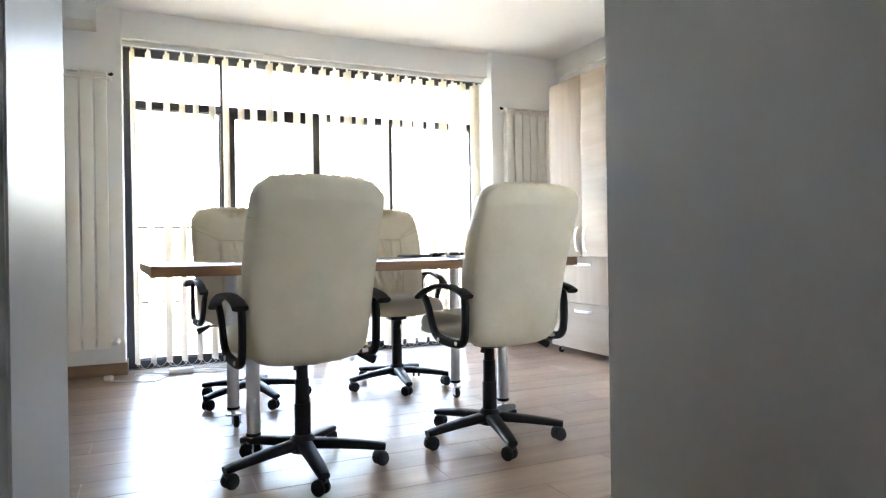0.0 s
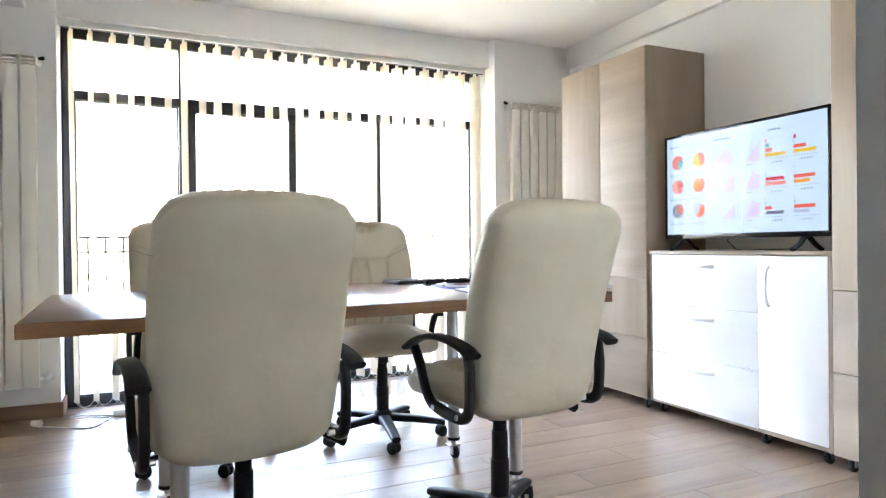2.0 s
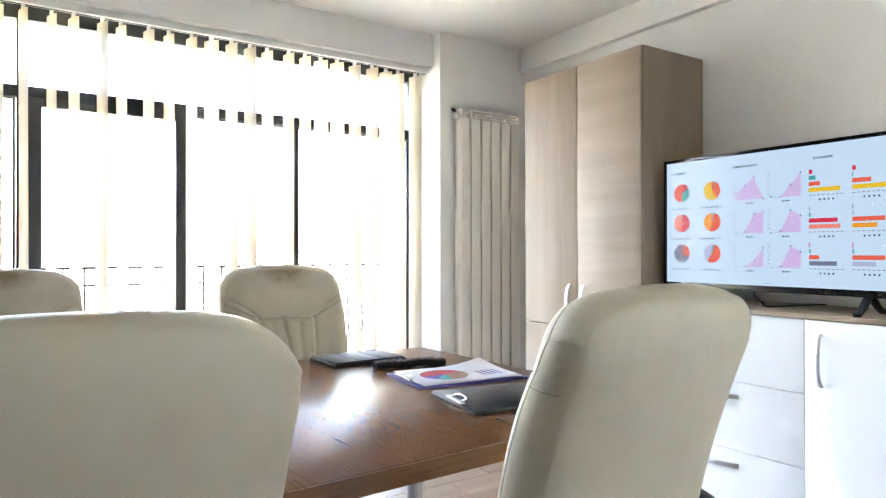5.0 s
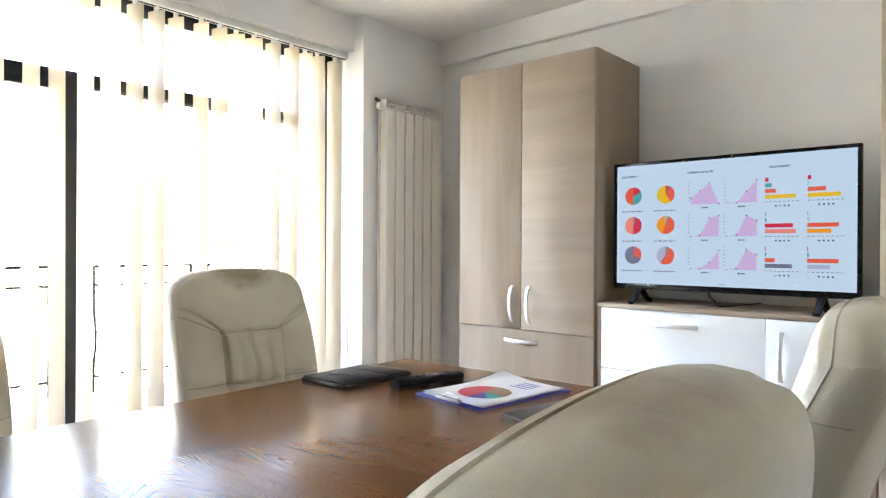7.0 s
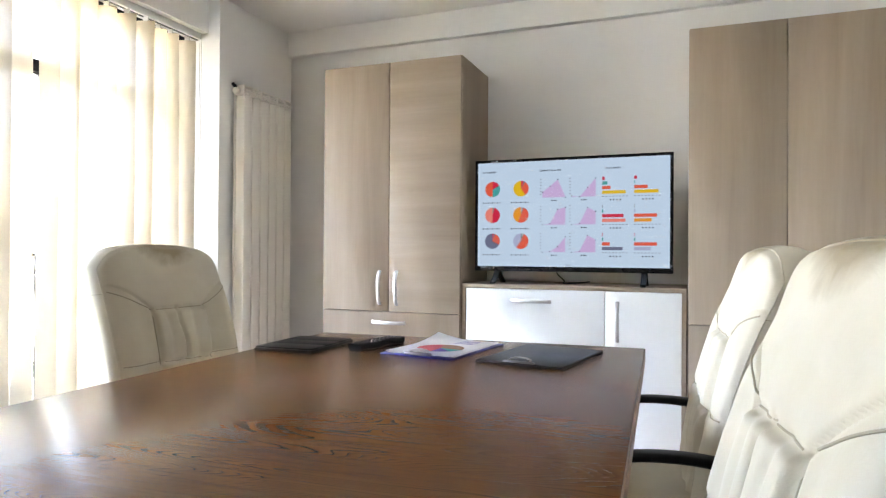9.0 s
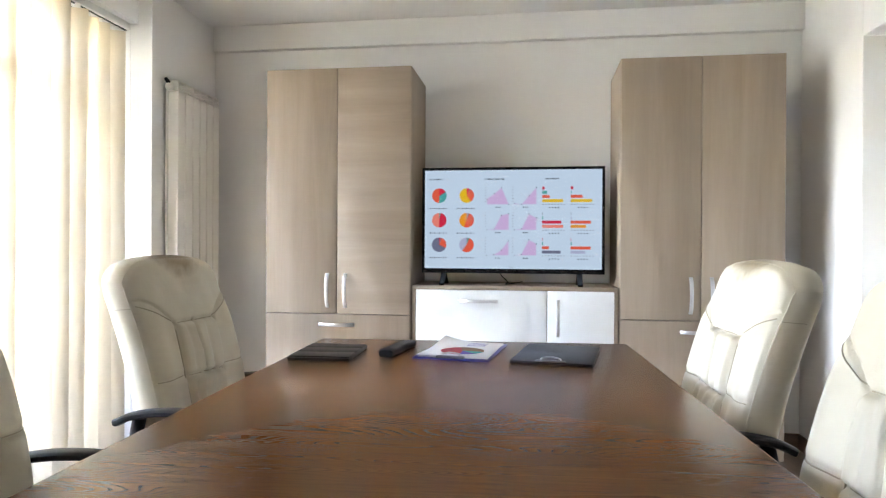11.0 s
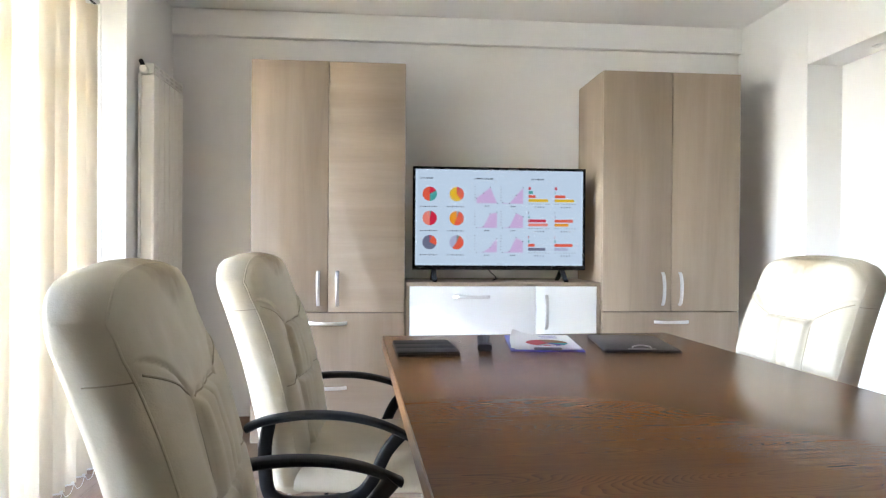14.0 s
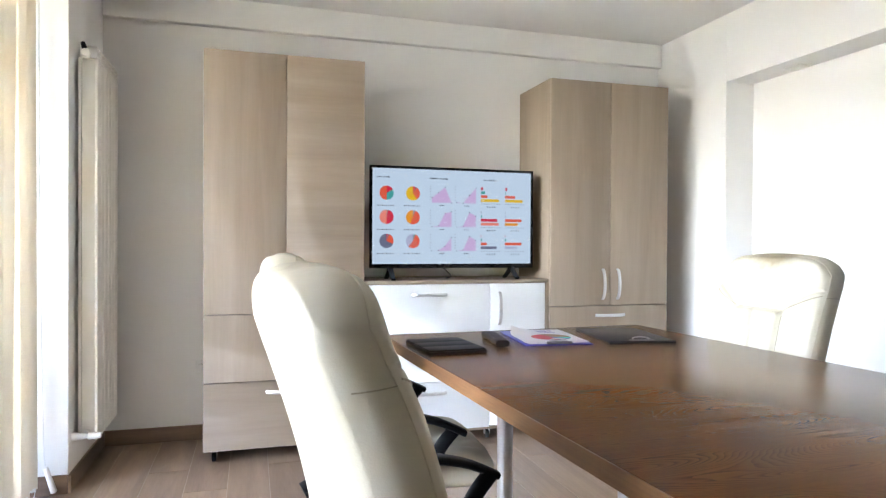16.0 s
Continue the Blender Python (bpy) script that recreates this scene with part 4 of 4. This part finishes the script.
def back_cushion():
    """The backrest: front and rear panels joined by an upright gusset all round."""
    N, M = 96, 124
    bm = bmesh.new()
    sheets = []
    for front in (True, False):
        g = [[bm.verts.new(back_point(-1 + 2 * i / N, j / M, front)) for i in range(N + 1)] for j in range(M + 1)]
        for j in range(M):
            for i in range(N):
                bm.faces.new((g[j][i], g[j][i + 1], g[j + 1][i + 1], g[j + 1][i]))
        sheets.append([g[0][i] for i in range(N)] + [g[j][N] for j in range(M)] + [g[M][i] for i in range(N, 0, -1)] + [g[j][0] for j in range(M, 0, -1)])
    rings, mid = [sheets[0]], Vector((0, -0.2, 0.75))
    for share in (0.15, 0.5, 0.85):
        ring = []
        for p, q in zip(*sheets):
            c = p.co.lerp(q.co, share)
            out = Vector((c.x * 1.3, 0, c.z - mid.z)).normalized()
            ring.append(bm.verts.new(c + out * (0.007 if share == 0.5 else 0.0045)))
        rings.append(ring)
    rings.append(sheets[1])
    for p, q in zip(rings, rings[1:]):
        for k in range(len(p)):
            bm.faces.new((p[k], p[(k + 1) % len(p)], q[(k + 1) % len(p)], q[k]))
    return bm


def back_piping(front):
    pts = [back_point(s, v, front) for s, v in back_border(76, 104)]
    pts.append(pts[0].copy())
    return sweep(pts, 0.0019, 0.0019, side=(0, 1, 0), n=2, seg=6)


def panel_seam(track):
    """A sewn line on the front panel, through points across and up it."""
    return sweep([back_point(s, v, True) + Vector((0, 0.0006, 0)) for s, v in track], 0.0016, 0.0016, side=(0, 1, 0), n=2, seg=6)


def gusset_seam(side):
    """The stitched cross seam on the side of the backrest."""
    a, b = back_point(side, 0.81, True), back_point(side, 0.80, False)
    m = (a + b) / 2 + Vector((side * 0.0065, 0, 0))
    return sweep(smooth_path([a + Vector((side * 0.002, 0, 0)), m, b + Vector((side * 0.002, 0, 0))], 5), 0.0010, 0.0010, side=(0, 0, 1), n=2, seg=6)


def seat_cushion():
    N, M = 36, 36
    bm = bmesh.new()

    def point(i, j, top):
        s, t = (math.sin(math.pi / 2 * (2 * k / n - 1)) for k, n in ((i, N), (j, M)))
        hw = 0.226 - 0.016 * max(0, -t)
        x, y = s * hw * (1 - 0.10 * max(0, abs(t) - 0.7) / 0.3 * abs(s) ** 3), 0.085 + t * 0.238 * (1 - 0.10 * abs(s) ** 5)
        edge = (1 - abs(s) ** 8) ** 0.45 * (1 - abs(t) ** 8) ** 0.45
        z = 0.470 - 0.030 * max(0, t - 0.45) ** 2
        if top:
            z += edge * (0.055 + 0.010 * (1 - s * s) - 0.010 * math.exp(-((abs(s) - 0.60) / 0.04) ** 2) * (t > -0.9) - 0.007 * math.exp(-((t - 0.35) / 0.03) ** 2) * (abs(s) < 0.6))
            z += 0.003 * noise.noise(Vector((s * 4, t * 4, 2.0)))
        else:
            z -= edge * 0.040
        return x, y, z

    up = [[bm.verts.new(point(i, j, True)) for i in range(N + 1)] for j in range(M + 1)]
    dn = [[up[j][i] if i in (0, N) or j in (0, M) else bm.verts.new(point(i, j, False)) for i in range(N + 1)] for j in range(M + 1)]
    for g in (up, dn):
        for j in range(M):
            for i in range(N):
                try:
                    bm.faces.new((g[j][i], g[j][i + 1], g[j + 1][i + 1], g[j + 1][i]))
                except ValueError:
                    pass
    return bm


def armrest(side, parent):
    x = 0.235 * side
    X = lambda pts, wide=False: smooth_path([(x + (0.014 * side if wide else 0), a + 0.025, 0.428 + (b - 0.428) * 0.895) for a, b in pts], 6)
    top = sweep(X([(-0.215, 0.640), (-0.17, 0.660), (-0.08, 0.675), (0.02, 0.672), (0.11, 0.650), (0.185, 0.612)], True), lambda t: 0.026 - 0.006 * t, lambda t: 0.0105 - 0.002 * t, n=3, seg=14)
    arm = part("armrest", top, BLACK, parent, "arched black plastic armrest")
    loop = sweep(X([(-0.165, 0.650), (-0.175, 0.58), (-0.170, 0.48), (-0.150, 0.440), (-0.10, 0.428), (0.0, 0.432), (0.055, 0.448), (0.090, 0.490), (0.125, 0.57), (0.165, 0.622)]), 0.0115, 0.0165, n=3.5, seg=14)
    part("support", loop, BLACK, arm)
    for y in (-0.095, 0.045):
        part("bolt", rod((x - side * 0.03, y, 0.433), (x + side * 0.0155, y, 0.433), 0.008, None, 14, bevel=0.002), CHROME, arm)
    return arm


def office_chair(at, rz):
    c = thing("office_chair", "cream leather office chair with black arms beside the table", "chair", at, rz, "chairs round the table")
    chair_base(c)
    part("gas_column", spin([(0.030, 0.10), (0.0295, 0.24), (0.026, 0.242), (0.0255, 0.33), (0.022, 0.332), (0.021, 0.415)], 26), BLACK, c, "telescopic black column cover")
    m = box(-0.085, 0.085, -0.11, 0.10, 0.408, 0.436, 0.008)
    m = box(-0.05, 0.05, -0.06, 0.05, 0.385, 0.415, 0.008, bm=m)
    part("tilt_mechanism", m, BLACK, c)
    part("tension_knob", rod((0, 0.02, 0.405), (0, 0.02, 0.358), 0.020, 0.026, 18, bevel=0.003), BLACK, c)
    lev = part("lever", rod((0.04, -0.02, 0.405), (0.225, -0.045, 0.405), 0.0045, None, 10), BLACK, c)
    part("grip", rod((0.205, -0.044, 0.406), (0.268, -0.052, 0.378), 0.009, 0.018, 14, bevel=0.005), BLACK, lev)
    part("seat", seat_cushion(), CREAM, c)
    back = part("backrest", back_cushion(), CREAM, c, smooth=115)
    part("piping", back_piping(True), CREAM, back)
    for q in (-1, 1):
        part("seam", gusset_seam(q), SEAM, back)
        part("seam", panel_seam([(q * (0.98 - 0.55 * k / 12), 0.82 - 0.115 * (k / 12) ** 0.8) for k in range(13)]), SEAM, back)
        part("seam", panel_seam([(q * 0.97 - q * 0.52 * k / 8, 0.470) for k in range(9)]), SEAM, back)
    part("pad_border", panel_seam([(-0.435, 0.14 + 0.562 * k / 16) for k in range(17)] + [(-0.435 + 0.87 * k / 14, 0.704) for k in range(1, 14)] + [(0.435, 0.702 - 0.562 * k / 16) for k in range(17)]), SEAM, back, "stitched border of the pleated pad")
    part("pad_seam", panel_seam([(-0.42 + 0.84 * k / 14, 0.460 + 0.012 * (-0.42 + 0.84 * k / 14)) for k in range(15)]), SEAM, back)
    part("back_bracket", sweep(smooth_path([(0, -0.06, 0.418), (0, -0.10, 0.424), (0, -0.14, 0.47)], 5), 0.035, 0.006, seg=10), BLACK, c)
    for s in (-1, 1):
        armrest(s, c)
    return c


def turn_base(c, degrees, x, y):
    """Turn the star base under a chair; column and mechanism stand on it, a little off the seat's middle."""
    home = c.matrix_basis.inverted()
    dx, dy = (home @ pose(x, y, 0)).translation.xy
    for k in c.children:
        if k.name.startswith("base"):
            k.matrix_basis = home @ pose(x, y, 0, 0, 0, degrees)
        if k.name.startswith(("gas_column", "tilt_mechanism", "tension_knob", "lever")):
            k.matrix_basis = pose(dx, dy, 0)


chair = office_chair((0.641, 4.029, 0), 6.8)
turn_base(chair, 1, 0.660, 4.075)
for at, rz, star, bx, by, label in (((1.456, 4.051, 0), 4.6, -12, 1.444, 4.092, "cream leather office chair with a worn headrest, turned to the table"),
                                    ((1.4435, 5.281, 0), 177.0, -8, 1.463, 5.262, "cream leather office chair with its back to the blind"),
                                    ((0.6136, 5.292, 0), 187.2, 15, 0.648, 5.292, "cream leather office chair near the power cable")):
    k = copy_thing(chair, pose(*at, 0, 0, rz))
    tagged(k, label)
    turn_base(k, star, bx, by)

# ---- things on the table ----
tab = thing("tablet_computer", "tablet in a black folding case lying on the table", "tablet", (1.545, 5.030, 0.7502), 3)
part("case", box(-0.125, 0.125, -0.09, 0.09, 0.0, 0.009, 0.003), CASE, tab)
for k in range(3):
    x = -0.120 + k * 0.080
    part("cover_panel", box(x, x + 0.078, -0.088, 0.088, 0.0093, 0.0135, 0.0015), CASE, tab)

rem = thing("remote_control", "black television remote lying on the table", "remote", (1.622, 4.835, 0.7502), -8)
bm = sweep([Vector((-0.11 + 0.22 * k / 12, 0, 0.011 + 0.002 * math.sin(k))) for k in range(13)], lambda t: 0.020 + 0.002 * math.cos(t * 6), lambda t: 0.0105, side=(0, 1, 0), n=4, seg=14)
body = part("body", bm, BLACK, rem)
for r in range(9):
    for c in range(3):
        part("button", box(-0.092 + r * 0.020, -0.081 + r * 0.020, -0.0155 + c * 0.0112, -0.0075 + c * 0.0112, 0.019, 0.0245, 0.0015, 1), KEY, body)

clip = thing("clipboard", "blue clipboard with printed chart sheets on the table", "clipboard", (1.660, 4.640, 0.7502), -7)
part("board", box(-0.165, 0.165, -0.112, 0.112, 0.0, 0.003, 0.001), BLUE, clip, "blue plastic board")


def sheet(x0, x1, y0, y1, z, lift, turn, seed):
    bm, g = bmesh.new(), []
    r = random.Random(seed)
    for j in range(15):
        row = []
        for i in range(21):
            u, v = i / 20, j / 14
            d = max(0, u + v * 0.9 - 1.35)
            row.append(bm.verts.new(Vector((x0 + (x1 - x0) * u - 0.10 * d * d, y0 + (y1 - y0) * v - 0.06 * d * d, z + lift * d * d + 0.0006 * math.sin(u * 7 + v * 5 + seed)))))
        g.append(row)
    for j in range(14):
        for i in range(20):
            bm.faces.new((g[j][i], g[j][i + 1], g[j + 1][i + 1], g[j + 1][i]))
    bmesh.ops.rotate(bm, verts=bm.verts[:], cent=((x0 + x1) / 2, (y0 + y1) / 2, 0), matrix=Matrix.Rotation(radians(turn), 3, "Z"))
    return bm


part("sheet", sheet(-0.150, 0.147, -0.103, 0.103, 0.0045, 0.02, 1.5, 1), PAPER, clip)
part("sheet", sheet(-0.148, 0.149, -0.102, 0.104, 0.0065, 0.05, -2.0, 2), PAPER, clip)
page = part("sheet", sheet(-0.149, 0.148, -0.104, 0.103, 0.0085, 0.075, 0.5, 3), PAPER, clip, "printed sheet with a curled corner")
a0 = 20
for share, ink in ((0.46, INK_R), (0.12, INK_B), (0.10, INK_T), (0.32, INK_N)):
    bm = bmesh.new()
    vs = [bm.verts.new((-0.045, -0.01, 0.0098))]
    for k in range(17):
        t = radians(a0 + 360 * share * k / 16)
        vs.append(bm.verts.new((-0.045 + 0.066 * math.cos(t), -0.01 + 0.066 * math.sin(t), 0.0098)))
    bm.faces.new(vs)
    part("printed_slice", bm, ink, page, smooth=None)
    a0 += 360 * share
for k in range(4):
    bm = bmesh.new()
    x = 0.055 + 0.017 * k
    bm.faces.new([bm.verts.new(q) for q in ((x, -0.06, 0.0098), (x + 0.006, -0.06, 0.0098), (x + 0.006, 0.0, 0.0098), (x, 0.0, 0.0098))])
    part("printed_line", bm, INK_B, page, smooth=None)


def bulldog(parent, x):
    b0 = part("clip", box(x, x + 0.012, -0.042, 0.042, 0.004, 0.012, 0.003), CLIP, parent, "chromed wire clip")
    pts = smooth_path([(x + 0.01, -0.028, 0.012), (x + 0.022, -0.024, 0.015), (x + 0.020, 0.0, 0.019), (x + 0.022, 0.024, 0.015), (x + 0.01, 0.028, 0.012)], 5)
    part("lever", sweep(pts, 0.0022, 0.0022, side=(0, 0, 1), n=2, seg=8), CHROME, b0)


bulldog(clip, -0.163)
fol = thing("clipboard", "black vinyl clipboard folder lying closed on the table", "clipboard", (1.628, 4.352, 0.7502), -9)
part("board", box(-0.165, 0.165, -0.115, 0.115, 0.0, 0.004, 0.0015), NAVY, fol)
part("cover", box(-0.163, 0.165, -0.114, 0.114, 0.0043, 0.0075, 0.0015), NAVY, fol)
bulldog(fol, -0.161)

# ---- cable on the floor ----
cab = thing("extension_cable", "white extension cable lying in loose coils on the floor", "cable", (0.0, 0.0, 0.0))
pts = [(-0.10, 6.22, 0.004), (0.02, 6.14, 0.004), (0.16, 6.06, 0.004), (0.22, 6.16, 0.004), (0.24, 6.24, 0.004), (0.06, 6.30, 0.009), (0.10, 6.36, 0.005), (0.27, 6.28, 0.004)]
part("lead", sweep(smooth_path(pts, 8), 0.0035, 0.0035, side=(0, 0, 1), n=2, seg=8), PLAST_W, cab)
pts = [(0.40, 6.27, 0.004), (0.56, 6.21, 0.004), (0.64, 6.35, 0.004), (0.44, 6.45, 0.004), (0.32, 6.37, 0.009), (0.48, 6.31, 0.006), (0.72, 6.29, 0.004), (0.66, 6.47, 0.004), (0.48, 6.53, 0.004)]
part("lead", sweep(smooth_path(pts, 8), 0.0035, 0.0035, side=(0, 0, 1), n=2, seg=8), PLAST_W, cab)
part("power_strip", box(0.26, 0.41, 6.255, 6.305, 0.001, 0.036, 0.006), PLAST_W, cab, "white power strip")
part("plug", rod((-0.11, 6.225, 0.02), (-0.07, 6.195, 0.02), 0.016, 0.019, 14, bevel=0.003), PLAST_W, cab)

# ---- air conditioner over the recess ----
ac = thing("air_conditioner", "white wall-mounted air conditioner above the recess", "air conditioner", (0.845, SY + 0.0005, 2.022))
prof = [(0.0, 0.0), (0.10, 0.0), (0.165, 0.045), (0.19, 0.10), (0.19, 0.22), (0.16, 0.262), (0.0, 0.265)]
bm = bmesh.new()
ends = [[bm.verts.new((x, y, z)) for y, z in prof] for x in (0.0, 0.80)]
bm.faces.new(ends[0]), bm.faces.new(ends[1])
for i in range(len(prof)):
    q = (i + 1) % len(prof)
    bm.faces.new((ends[0][i], ends[0][q], ends[1][q], ends[1][i]))
bmesh.ops.bevel(bm, geom=bm.edges[:], offset=0.014, segments=3, affect="EDGES")
part("housing", bm, PLAST_W, ac)
# dark plate in place of a hollow outlet: its inner shade as colour
part("outlet_shade", box(0.06, 0.74, 0.09, 0.165, 0.012, 0.018, 0.002), SHADE, ac)
fl = box(0.065, 0.735, 0.0, 0.075, -0.003, 0.003, 0.002)
bmesh.ops.rotate(fl, verts=fl.verts[:], cent=(0, 0, 0), matrix=Matrix.Rotation(radians(30), 3, "X"))
bmesh.ops.translate(fl, verts=fl.verts[:], vec=(0, 0.108, -0.002))
part("flap", fl, PLAST_W, ac)

# ---- floor of wood-look tiles ----
floor = tagged(link("floor", box(WEST - 0.2, WX + 0.2, 0.0, 6.85, -0.12, -0.0015), GROUT), "brown wood-look plank tiles with thin pale joints", "floor", "", "structure")
PW, PL, JT = 0.1790, 0.900, 0.0025
tile_bm = box(JT / 2, PL - JT / 2, JT / 2, PW - JT / 2, -0.008, 0.0, 0.0008, 1)
tile0 = part("plank", tile_bm, TILE, floor, smooth=None)
first = True
row = 0
y = 6.60 - PW
while y > 0.02:
    shift = (0.0, 0.34, 0.66)[row % 3] * PL + 0.04 * math.sin(row * 2.3)
    x = WEST - 0.05 - shift
    while x < WX - 0.02:
        if x + PL < WEST + 0.02:
            x += PL
            continue
        o = tile0
        if not first:
            o = tile0.copy()
            scene.collection.objects.link(o)
        first = False
        x0, x1 = max(x, WEST), min(x + PL, WX)
        o.location = (x0, y, 0.0003 * math.sin(row * 5.1 + x * 7))
        o.scale = ((x1 - x0) / PL, 1, 1)
        x += PL
    y -= PW
    row += 1
